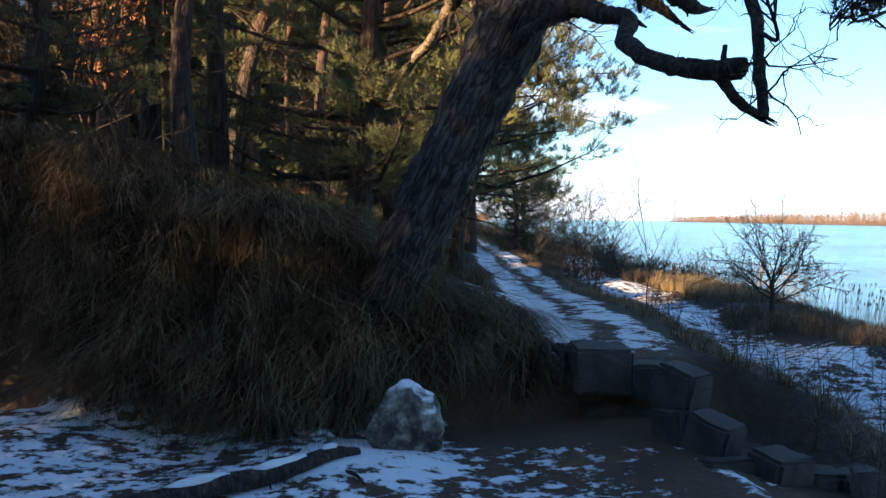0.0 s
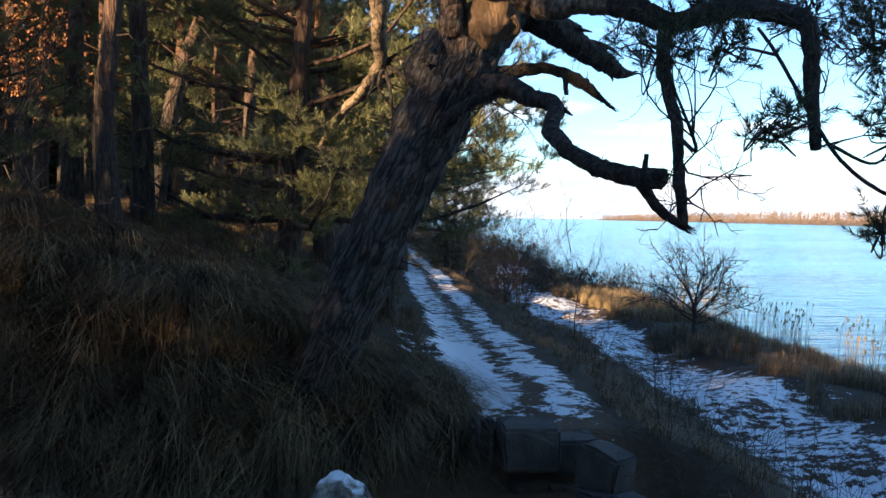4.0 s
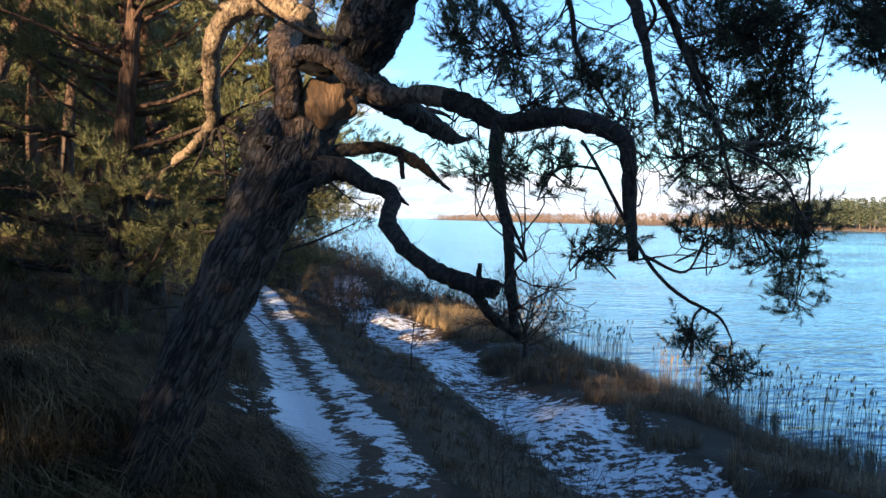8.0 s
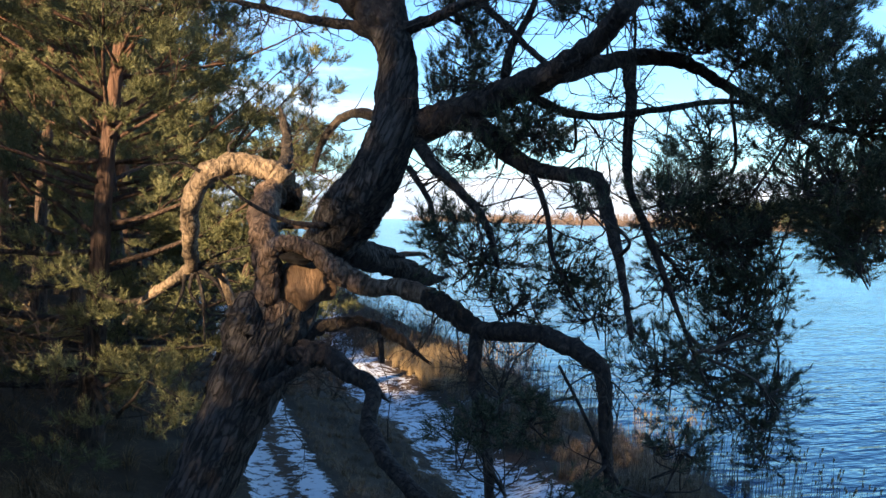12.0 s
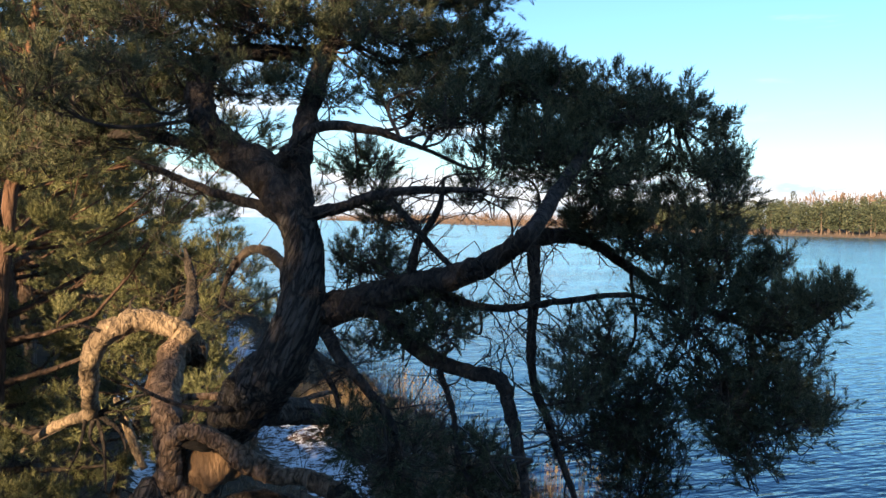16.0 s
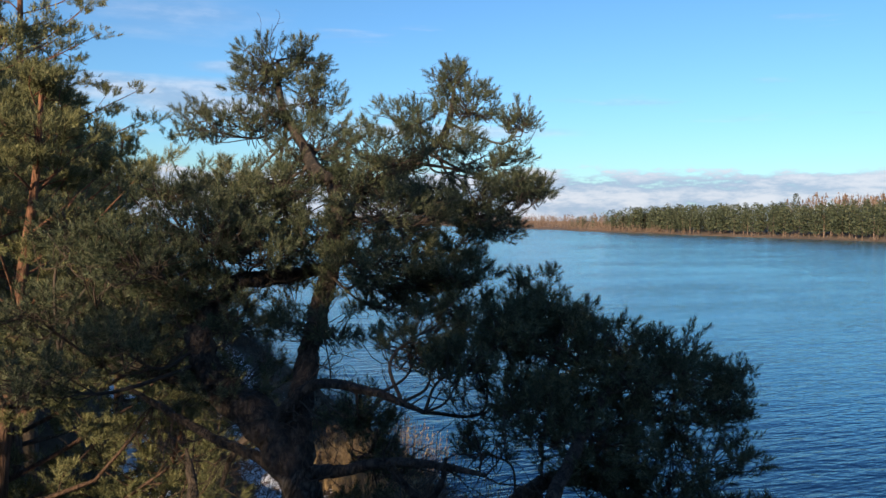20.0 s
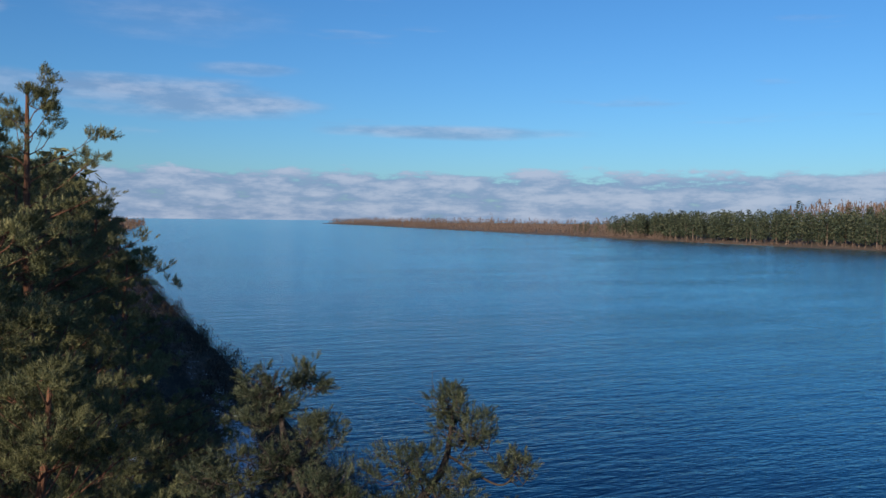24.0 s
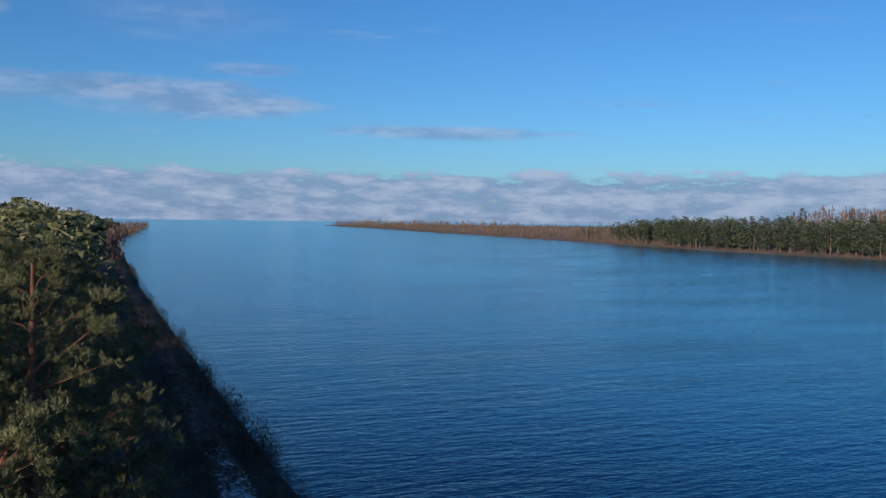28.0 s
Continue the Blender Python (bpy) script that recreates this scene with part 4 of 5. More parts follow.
clumps("top", [(2.03, 10.13, 10.16, 0.51, 0.29), (1.85, 10.07, 9.89, 0.41, 0.24), (2.47, 10.14, 10.25, 0.28, 0.24), (2.44, 9.63, 9.71, 0.39, 0.26), (1.61, 9.60, 9.38, 0.51, 0.22), (2.32, 9.14, 9.15, 0.56, 0.31), (4.03, 9.41, 9.98, 0.30, 0.27), (4.16, 9.13, 9.66, 0.46, 0.30), (4.46, 8.43, 9.45, 0.31, 0.19), (3.29, 8.95, 9.43, 0.50, 0.25), (2.74, 8.08, 8.98, 0.62, 0.28), (3.89, 8.15, 8.97, 0.48, 0.24), (4.19, 7.78, 8.64, 0.29, 0.15), (3.30, 7.98, 8.54, 0.57, 0.23), (4.27, 8.64, 8.25, 0.32, 0.16), (1.70, 8.47, 8.63, 0.63, 0.28), (0.98, 7.87, 8.24, 0.58, 0.26), (0.48, 8.42, 8.13, 0.56, 0.28), (2.03, 7.98, 8.14, 0.49, 0.27)])
clumps("core", [(2.58, 7.61, 7.99, 0.64, 0.26), (3.26, 7.56, 7.82, 0.46, 0.24), (4.11, 7.48, 7.65, 0.34, 0.24), (4.59, 7.31, 7.37, 0.26, 0.18), (4.12, 6.89, 7.11, 0.58, 0.24), (4.50, 6.04, 7.12, 0.35, 0.17), (5.70, 6.48, 6.82, 0.26, 0.16), (4.65, 6.05, 6.72, 0.60, 0.23), (3.49, 6.79, 6.76, 0.58, 0.28), (2.74, 7.12, 7.25, 0.58, 0.28), (1.94, 7.59, 7.43, 0.59, 0.28), (1.18, 7.95, 7.42, 0.61, 0.29), (0.48, 8.42, 7.39, 0.58, 0.31), (-0.01, 9.03, 7.01, 0.57, 0.33), (1.25, 7.73, 6.88, 0.54, 0.23), (4.91, 5.84, 6.35, 0.53, 0.28), (4.12, 6.30, 6.31, 0.57, 0.27), (2.21, 7.10, 6.64, 0.37, 0.22)])

clumps("left", [(0.54, 9.82, 8.06, 0.50, 0.24), (0.95, 9.20, 7.81, 0.50, 0.22), (1.56, 9.39, 8.07, 0.45, 0.20), (-0.03, 9.71, 7.55, 0.50, 0.25), (0.44, 9.07, 7.46, 0.50, 0.22), (-0.41, 9.64, 7.17, 0.50, 0.25), (0.98, 8.52, 7.41, 0.42, 0.20), (0.12, 8.76, 6.93, 0.50, 0.22), (0.68, 8.09, 7.00, 0.42, 0.18), (-0.48, 9.00, 6.76, 0.50, 0.22), (-0.36, 6.95, 7.15, 0.40, 0.20), (0.20, 7.15, 7.40, 0.42, 0.20), (-0.40, 8.10, 7.55, 0.45, 0.22), (0.03, 8.40, 8.05, 0.45, 0.22), (0.68, 8.40, 8.60, 0.42, 0.22), (-0.14, 9.40, 8.25, 0.45, 0.24), (1.14, 9.50, 9.35, 0.32, 0.22), (0.99, 10.10, 8.60, 0.40, 0.20)])
clumps("upper", [(2.72, 7.69, 7.56, 0.45, 0.20), (3.11, 7.20, 7.52, 0.45, 0.20), (3.36, 6.55, 7.44, 0.45, 0.20), (2.92, 6.51, 7.19, 0.40, 0.18), (1.98, 9.35, 8.75, 0.50, 0.22), (2.72, 8.60, 8.59, 0.50, 0.22), (3.25, 8.16, 8.50, 0.50, 0.22), (3.56, 7.59, 8.31, 0.42, 0.18), (3.97, 7.43, 8.65, 0.30, 0.14), (1.44, 9.79, 8.54, 0.50, 0.20), (2.38, 9.41, 8.93, 0.45, 0.20), (3.02, 7.81, 7.66, 0.48, 0.22), (3.41, 7.20, 7.38, 0.48, 0.24), (2.90, 7.19, 7.09, 0.36, 0.18), (3.75, 6.63, 7.53, 0.42, 0.24), (3.73, 6.18, 6.94, 0.48, 0.25), (4.13, 5.79, 7.06, 0.42, 0.22)])
clumps("fill", [(1.75, 8.75, 8.35, 0.48, 0.22), (2.25, 8.95, 8.20, 0.45, 0.20), (1.35, 8.95, 8.75, 0.42, 0.20), (2.55, 8.05, 8.75, 0.42, 0.20), (1.95, 8.35, 7.75, 0.42, 0.20), (2.95, 8.45, 8.15, 0.42, 0.20), (3.45, 7.95, 8.05, 0.40, 0.18), (1.30, 8.60, 8.15, 0.45, 0.20), (2.10, 9.60, 9.45, 0.36, 0.18), (3.75, 8.80, 9.20, 0.38, 0.20), (3.20, 9.10, 8.95, 0.40, 0.18)])
clumps("tips", [(4.44, 4.93, 4.88, 0.38, 0.24), (4.75, 4.68, 4.69, 0.30, 0.16), (4.48, 4.79, 4.48, 0.28, 0.20), (4.86, 4.75, 4.93, 0.25, 0.13), (4.82, 4.90, 5.55, 0.38, 0.22), (5.06, 4.69, 5.61, 0.28, 0.14), (4.59, 5.34, 6.05, 0.42, 0.24), (4.33, 5.21, 5.44, 0.42, 0.25), (2.43, 6.90, 5.76, 0.28, 0.14), (2.17, 7.22, 5.75, 0.22, 0.14), (2.42, 6.45, 5.28, 0.30, 0.16), (2.23, 6.74, 5.15, 0.22, 0.12), (2.68, 6.12, 5.26, 0.20, 0.13), (1.94, 8.00, 6.41, 0.14, 0.20), (2.45, 7.12, 6.20, 0.26, 0.17), (3.15, 6.51, 6.41, 0.28, 0.18)])


# ---- forest pines ----
def pine_model(name, rng, height, low, spread, lean, shoots, needles, girth, droop=0.1, fine=False, nlen=0.18, nwid=0.032):
    """A Scots pine: tapered trunk, whorled limbs, dead stubs below, shoots of needles on forked ends."""
    top = np.array([lean[0], lean[1], height])
    k = np.linspace(0, 1, 8)
    sway = np.cumsum(rng.standard_normal((8, 2)), 0) * 0.05 * height / 8
    run = np.stack([top[0] * k ** 1.3 + sway[:, 0] - sway[0, 0], top[1] * k ** 1.3 + sway[:, 1] - sway[0, 1], height * k - 0.25 * (k == 0), girth * (1 - 0.9 * k) + 0.012], -1)
    run[0, 3] *= 1.3
    run = spline(run, 4)
    stem, wood, at, along, size = Bunch(), Bunch(), [], [], []
    stem.tube(run, 10, 0.02, rng)

    def on(t):
        return np.array([np.interp(t, np.linspace(0, 1, len(run)), run[:, i]) for i in range(4)])

    for _ in range(16 if fine else 18):
        p = on(rng.uniform(0.12, max(low, 0.2)))
        th, ln = rng.uniform(0, 6.28), rng.uniform(0.3, 1.5)
        d = np.array([math.cos(th), math.sin(th), rng.uniform(-0.35, 0.25)])
        wood.tube([(*p[:3], 0.016), (*(p[:3] + d * ln * 0.55 + rng.standard_normal(3) * 0.05), 0.010), (*(p[:3] + d * ln + rng.standard_normal(3) * 0.16), 0.004)], 3)
    ends = []
    t = low
    while t < 0.985:
        f = (t - low) / (1 - low)
        reach = spread * (0.6 + 0.5 * math.sin(math.pi * min(1, f * 0.75 + 0.22))) * (1 - f ** 2.5) + 0.3
        for _ in range(rng.integers(2, 4)):
            p = on(t + rng.uniform(-0.01, 0.01))
            th, ln = rng.uniform(0, 6.28), reach * rng.uniform(0.35, 1.2)
            up = -droop + 0.75 * f + rng.uniform(-0.15, 0.25)
            d = np.array([math.cos(th), math.sin(th), up])
            mid = p[:3] + d * ln * 0.5 + rng.standard_normal(3) * 0.1
            end = p[:3] + d * ln + np.array([0, 0, 0.18 * ln]) + rng.standard_normal(3) * 0.12
            r = max(0.012, p[3] * 0.34)
            br = spline([(*p[:3], r), (*mid, r * 0.65), (*end, 0.007)], 2)
            wood.tube(br, 4 if fine else 3)
            ends.append((end, d, 0.5 + 0.1 * ln))
            for _ in range(int(1 + ln * (1.7 if fine else 1.15))):
                u = rng.uniform(0.12, 1.0)
                s = np.array([np.interp(u, np.linspace(0, 1, len(br)), br[:, q]) for q in range(3)])
                dd = d + rng.standard_normal(3) * 0.6
                e = s + dd / np.linalg.norm(dd) * rng.uniform(0.3, 0.8) * (0.4 + 0.25 * ln)
                if fine:
                    wood.tube([(*s, 0.010), (*e, 0.004)], 3)
                ends.append((e, dd, 0.42 + 0.06 * ln))
        t += rng.uniform(0.022, 0.042)
    ends.append((on(0.99)[:3], np.array([0, 0, 1.0]), 0.35))
    per = max(1, round(shoots / len(ends)))
    for e, d, r in ends:
        left = per
        while left > 0:
            o = rng.standard_normal(3)
            o *= rng.uniform(0.25, 1.0) / np.linalg.norm(o)
            o *= np.array([r, r, r * 0.42]) * 0.62
            for _ in range(min(left, rng.integers(3, 7))):
                q = rng.standard_normal(3)
                g = d / (np.linalg.norm(d) + 1e-9) * 0.3 + o * 1.4 + np.array([0, 0, 0.55]) + q * 0.3
                g /= np.linalg.norm(g)
                at.append(e + o + q * nlen * 0.35 + g * nlen * rng.uniform(0, 0.9))
                along.append(g)
                size.append(rng.uniform(0.75, 1.25))
                left -= 1
    ob = empty_at(name, 0, 0, -200)
    part_of("trunk", stem.mesh("trunk", M_FBARK, True), ob)
    bw = tagged(part_of("branchwork", wood.mesh("branchwork", M_FBARK), ob), kind="stuff")
    tagged(part_of("crown", tufts("crown", at, along, size, M_FNEEDLE, rng, needles, nlen, nwid, 1.0, 5), bw, "olive green needle crown"), kind="stuff")
    return ob


FR = np.random.default_rng(23)
leaner = pine_model("pine", np.random.default_rng(61), 9.6, 0.62, 1.5, (3.2, 0.6), 2200, 9, 0.20, 0.1, False, 0.12, 0.02)
bushy = pine_model("pine", np.random.default_rng(63), 4.7, 0.46, 1.7, (1.1, -0.2), 5600, 14, 0.10, 0.0, True, 0.072, 0.0085)
slim = pine_model("pine", np.random.default_rng(62), 11.0, 0.55, 1.6, (0.2, -0.2), 2400, 9, 0.15, 0.1, False, 0.12, 0.02)
models = [pine_model("pine", FR, 14.5, 0.50, 2.1, (0.5, 0.2), 3000, 9, 0.17, 0.1, False, 0.125, 0.021),
          pine_model("pine", FR, 13.0, 0.46, 2.0, (-0.6, 0.4), 3000, 9, 0.15, 0.1, False, 0.125, 0.021),
          pine_model("pine", FR, 15.0, 0.54, 2.2, (0.3, -0.5), 3000, 9, 0.19, 0.1, False, 0.125, 0.021)]
edge_big = pine_model("pine", FR, 14.0, 0.19, 3.4, (0.1, 0.1), 15500, 16, 0.24, 0.1, True, 0.082, 0.0100)
edge_mid = pine_model("pine", FR, 8.6, 0.10, 3.0, (0.9, -0.3), 19000, 15, 0.17, 0.0, True, 0.072, 0.0085)
edge_low = pine_model("pine", FR, 11.5, 0.14, 3.0, (0.3, 0.2), 11000, 12, 0.18, 0.05, False, 0.105, 0.0145)
young = pine_model("pine", FR, 4.2, 0.10, 1.5, (0.2, -0.1), 3400, 10, 0.09, 0.05, True, 0.10, 0.013)
# coarse pine for the added, unseen trees that only cast shade
shade_pine = pine_model("pine", FR, 11.0, 0.13, 2.6, (0.2, 0.2), 700, 5, 0.18, 0.05, False, 0.30, 0.060)


def plant(model, x, y, turn=0.0, s=1.0, label="", sink=0.0):
    z = hz(x, y) - sink
    ob = copy_thing(model, pose(x, y, z, 0, 0, turn))
    ob.scale = (s, s, s * 1.0)
    return tagged(ob, label or "tall pine of the wood with reddish upper trunk; where unseen, added as sun screen", "tree", group="pines of the wood")


LBL_EDGE = "pine at the edge of the wood, crown sunlit"
plant(edge_big, -1.4, 24.2, 150, 1.0, LBL_EDGE)
plant(edge_mid, -1.3, 12.8, 10, 1.0, LBL_EDGE)
plant(edge_big, 0.9, 28.5, 200, 0.74, LBL_EDGE)
plant(edge_big, -0.6, 37.0, 130, 0.84, LBL_EDGE)
plant(edge_big, -5.6, 25.2, 40, 0.86, LBL_EDGE)
plant(edge_low, 0.0, 47.0, 250, 1.0, LBL_EDGE)
plant(edge_big, -3.2, 31.0, 300, 0.95, LBL_EDGE)
plant(edge_low, 0.2, 56.0, 20, 1.05, LBL_EDGE)
plant(edge_low, -2.6, 43.0, 90, 1.12, LBL_EDGE)
plant(leaner, -4.75, 18.5, 0, 1.0, "reddish pine trunk slanting through the wood")
plant(slim, -3.42, 13.0, 0, 1.0, "straight pale-barked pine behind the grassy bank")
plant(slim, -2.95, 19.9, 120, 1.0, "straight pine with red upper trunk in the wood")
plant(edge_mid, -5.2, 10.8, 60, 0.55, "dense dark pine in the shade beside the grassy bank")
plant(bushy, 0.2, 13.0, 0, 1.0, "low bushy pine catching the sun at the wood's edge")
plant(edge_mid, -0.9, 16.6, 215, 1.08, LBL_EDGE)
plant(models[2], -2.75, 9.2, 15, 0.6, "slim pine standing on the grassy bank")
plant(young, 3.3, 35.5, 80, 1.0, "small dark pine beside the snowy footpath")
plant(young, 2.7, 32.0, 170, 1.15, "small dark pine beside the snowy footpath")

spots = []


def scatter(n, box, gap, keep, seed):
    rr = np.random.default_rng(seed)
    done = 0
    for _ in range(n * 40):
        if done >= n:
            break
        x, y = rr.uniform(box[0], box[1]), rr.uniform(box[2], box[3])
        if not keep(x, y) or any((x - a) ** 2 + (y - b) ** 2 < gap * gap for a, b in spots):
            continue
        spots.append((x, y))
        m = models[rr.integers(0, 3)]
        plant(m, x, y, rr.uniform(0, 360), rr.uniform(0.72, 0.88) if x > -7 else rr.uniform(0.86, 1.1))
        done += 1


spots += [(-1.4, 24.2), (-1.3, 12.8), (0.9, 28.5), (-0.6, 37.0), (-5.6, 25.2), (0, 47), (-3.2, 31), (0.2, 56), (-2.6, 43), (-2.75, 9.2), (-4.75, 18.5), (-3.42, 13.0), (-2.95, 19.9), (0.2, 13.0), (-0.9, 16.6), (-5.2, 10.8)]
# the wood ahead
scatter(108, (-24, 0.2, 13, 64), 1.45, lambda x, y: x < 0.2 - 0.02 * y and x > -0.60 * y - 3 and not -18.9 < 0.62 * x - 0.79 * y < -16.4, 3)
# pines added out of view beside and behind the camera, lower towards the open bank, to keep the low sun off it
SR = np.random.default_rng(4)
shade_grove = []
for _ in range(4000):
    if len(shade_grove) >= 112:
        break
    x, y = SR.uniform(-36, 6), SR.uniform(-30, 10)
    if (x > -6.0 and y > -6.5) or x < -14 - y * 1.2 - 22 or any((x - a) ** 2 + (y - b) ** 2 < (2.9 if 0.62 * x - 0.79 * y > -5.2 else 4.3) for a, b in shade_grove) or -22.0 < 0.62 * x - 0.79 * y < -14.6:
        continue
    shade_grove.append((x, y))
    away = (2.0 - x) * 0.79 + (9.0 - y) * 0.62
    side = 0.62 * x - 0.79 * y
    top = (9.0 if side > -4.6 else 2.95 if side > -11.2 else 6.5) + away * 0.262
    # lower the added trees in two bands, so dapples of sun get through
    if -8.0 < side < -7.1 or -10.8 < side < -9.9:
        top -= 1.7
    h = max(2.5, min(13.5, top - hz(x, y)))
    plant(shade_pine, x, y, SR.uniform(0, 360), h / 11.0 * SR.uniform(0.9, 1.03))
for ob in (*models, leaner, slim, bushy, edge_big, edge_mid, edge_low, young, shade_pine):
    for o in (*ob.children_recursive, ob):
        bpy.data.objects.remove(o)


# ---- woods far off ----
def far_wood(name, places, mat, label, rng, conifer=True, k=26, bit=0.085, low=0.42):
    v, f, n = [], [], 0
    for x, y, z, h, r in places:
        if conifer:
            t = rng.uniform(low, 1.0, k)
            rad = r * np.sqrt(np.clip(1.04 - ((t - 0.68 + (0.42 - low) * 0.5) / (0.33 + (0.42 - low) * 0.5)) ** 2, 0.05, 1)) * 0.95
        else:
            t = rng.uniform(0.05, 1.0, k)
            rad = r * np.sin(np.pi * np.clip(t, 0.08, 0.97)) ** 0.6
        th = rng.uniform(0, 6.28, k)
        c = np.stack([x + np.cos(th) * rad * rng.uniform(0.3, 1, k), y + np.sin(th) * rad * rng.uniform(0.3, 1, k), z + t * h], -1)
        s = h * (bit if conifer else bit * 1.2)
        tri = c[:, None, :] + rng.standard_normal((k, 3, 3)) * s * (np.array([1, 1, 0.7]) if conifer else np.array([0.35, 0.35, 1.2]))
        v.append(tri.reshape(-1, 3))
        if not conifer:
            w = h * 0.012
            v.append(np.array([[x - w, y + w, z - 1], [x + w, y - w, z - 1], [x, y, z + h * 0.85]]))
        n += k * 3 + 3
    vv = np.vstack(v)
    me = mesh_from(name, vv, np.arange(len(vv), dtype=np.int32).reshape(-1, 3), mat)
    return tagged(new(name, me), label, "wood", kind="stuff")


WR = np.random.default_rng(77)


def strip(n, y0, y1, edge, depth, h0, h1, r, power=1.0):
    out = []
    for _ in range(n):
        y = y0 + (y1 - y0) * WR.uniform() ** power
        x = edge(y) + depth * WR.uniform() ** 1.4
        h = WR.uniform(h0, h1)
        out.append((x, y, h))
    x, y, h = np.array(out).T
    return list(zip(x, y, land(x, y), h, r * h))


# the near bank runs on: pines behind, brown scrub before the water
far_wood("deep_wood", [(x, y, hz(x, y), h, 0.2 * h) for x, y, h in zip(WR.uniform(-46, -4, 420), WR.uniform(16, 75, 420), WR.uniform(9, 14, 420)) if x < -0.52 * y - 5], M_FNEEDLE, "dark depth of the pine wood", WR, True, 110, 0.036)
far_wood("deep_wood", [(x, y, hz(x, y), h, 0.22 * h) for x, y, h in zip(WR.uniform(-44, -9, 260), WR.uniform(46, 78, 260), WR.uniform(8, 12, 260)) if x < -0.15 * y - 3], M_FAR, "dark depth of the pine wood", WR, True, 120, 0.045, 0.02)
far_wood("near_bank_wood", strip(420, 60, 210, lambda y: shore_x(y) - 13.5, -60, 12, 15.5, 0.19, 1.0), M_FNEEDLE, "pine wood along the near bank in the distance", WR, True, 300, 0.019)
far_wood("undergrowth", [(x, y, hz(x, y), h, 0.35 * h) for x, y, h in zip(WR.uniform(-50, -4, 200), WR.uniform(58, 76, 200), WR.uniform(3, 5.5, 200))], M_FARB, "bare brown undergrowth deep in the wood", WR, False, 60, 0.06)
far_wood("near_bank_wood", strip(800, 190, 760, lambda y: shore_x(y) - 11, -80, 11, 15, 0.17, 1.4), M_FAR, "pine wood along the near bank in the distance", WR, True, 30, 0.07)
far_wood("shore_scrub", strip(150, 34, 62, lambda y: shore_x(y) - 0.2, -5.5, 0.35, 0.8, 0.6) + strip(480, 60, 330, lambda y: shore_x(y) - 0.2, -5.5, 0.7, 1.9, 0.55, 1.5), M_BRUSH, "low brown scrub along the water's edge", WR, False, 90, 0.045)
far_wood("bank_brush", [(x, y, hz(x, y), h, 0.6 * h) for x, y, h in zip(WR.uniform(2.2, 12.4, 1000), 32 + 90 * WR.uniform(0, 1, 1000) ** 1.5, WR.uniform(0.35, 0.9, 1000)) if noise.noise(Vector((x * 0.45, y * 0.22, 4.0))) > -0.12], M_BRUSH, "dark brush covering the bank under the pines", WR, False, 34, 0.07)
far_wood("near_bank_scrub", strip(500, 300, 1390, lambda y: shore_x(y) - 4, -60, 5, 11, 0.22, 1.2), M_FARB, "bare brown trees along the near bank far off", WR, False)
def far_beach():
    """The other bank's edge: a low sandy step out of the water, then the wood's floor."""
    ys = np.concatenate([np.linspace(60, 1000, 95), np.linspace(1020, 2050, 50)])
    off = np.array([-12, -5, -1.5, 0.5, 3, 8, 20, 60])
    hgt = np.array([-3.0, -1.9, -1.6, -1.45, -1.2, -0.7, 0.2, 2.6])
    jag = np.array([noise.noise(Vector((y * 0.03, 3.3, 0))) for y in ys]) * 5
    v = np.array([[far_x(y) + j + o, y, h + 0.25] for y, j in zip(ys, jag) for o, h in zip(off, hgt)])
    k = len(off)
    i, q = np.meshgrid(np.arange(len(ys) - 1), np.arange(k - 1), indexing="ij")
    f = np.stack([i * k + q, i * k + q + 1, (i + 1) * k + q + 1, (i + 1) * k + q], -1).reshape(-1, 4)
    m = simple("far_sand", [(0.3, (0.06, 0.04, 0.028)), (0.7, (0.19, 0.135, 0.095))], 0.15, 0.9, 0.2, 2.0)
    return tagged(new("far_beach", mesh_from("far_beach", v, f, m, True)), "narrow sandy beach along the far bank", "beach", kind="structure")


far_beach()
# the other bank: pine wood, bare birches and alders, scrub on the beach
pines = strip(1000, 240, 590, lambda y: far_x(y) + 7, 70, 11, 19.5, 0.21) + strip(120, 560, 690, lambda y: far_x(y) + 12, 70, 8, 13, 0.18)
far_wood("far_bank_pines", pines, M_FAR, "dark pine wood on the far bank", WR, True, 120, 0.032, 0.2)
stems = Bunch()
for x, y, z, h, r in pines[::5]:
    w = 0.12 + 0.005 * h
    stems.add(np.array([[x - w, y + w, z - 1], [x + w, y - w, z - 1], [x, y, z + h * 0.8]]), [[0, 1, 2]])
tagged(new("far_bank_trunks", stems.mesh("far_bank_trunks", M_FARB)), "pinkish pine trunks at the edge of the far wood", "wood", kind="stuff")
far_wood("far_bank_bare_trees", strip(1250, 570, 2000, lambda y: far_x(y) + 8, 90, 6, 12, 0.2), M_FARB, "bare brown trees on the far bank", WR, False, 40, 0.06)
far_wood("tall_bare_tree", [(436, 905, hz(436, 905), 22, 5.0)], M_FARB, "tall bare tree standing over the far beach", WR, False, 160, 0.022)
far_wood("far_bank_hill_wood", strip(420, 240, 520, lambda y: far_x(y) + 120, 160, 18, 24, 0.25), M_FARB, "bare brown trees on the low hill", WR, False, 50, 0.05)
far_wood("far_bank_scrub", strip(260, 230, 640, lambda y: far_x(y) + 4, 6, 1.2, 3.2, 0.35) + strip(90, 510, 600, lambda y: far_x(y) + 4, 9, 3, 6.5, 0.4) + strip(330, 600, 1300, lambda y: far_x(y) + 5, 12, 2.5, 6, 0.3), M_FARB, "rust brown scrub along the far beach", WR, False, 26, 0.10)
far_wood("tall_far_trees", [(443, 441, hz(443, 441) + 2, 22, 3.0)], M_FAR, "tall conifer above the far wood", WR, True, 420, 0.020)


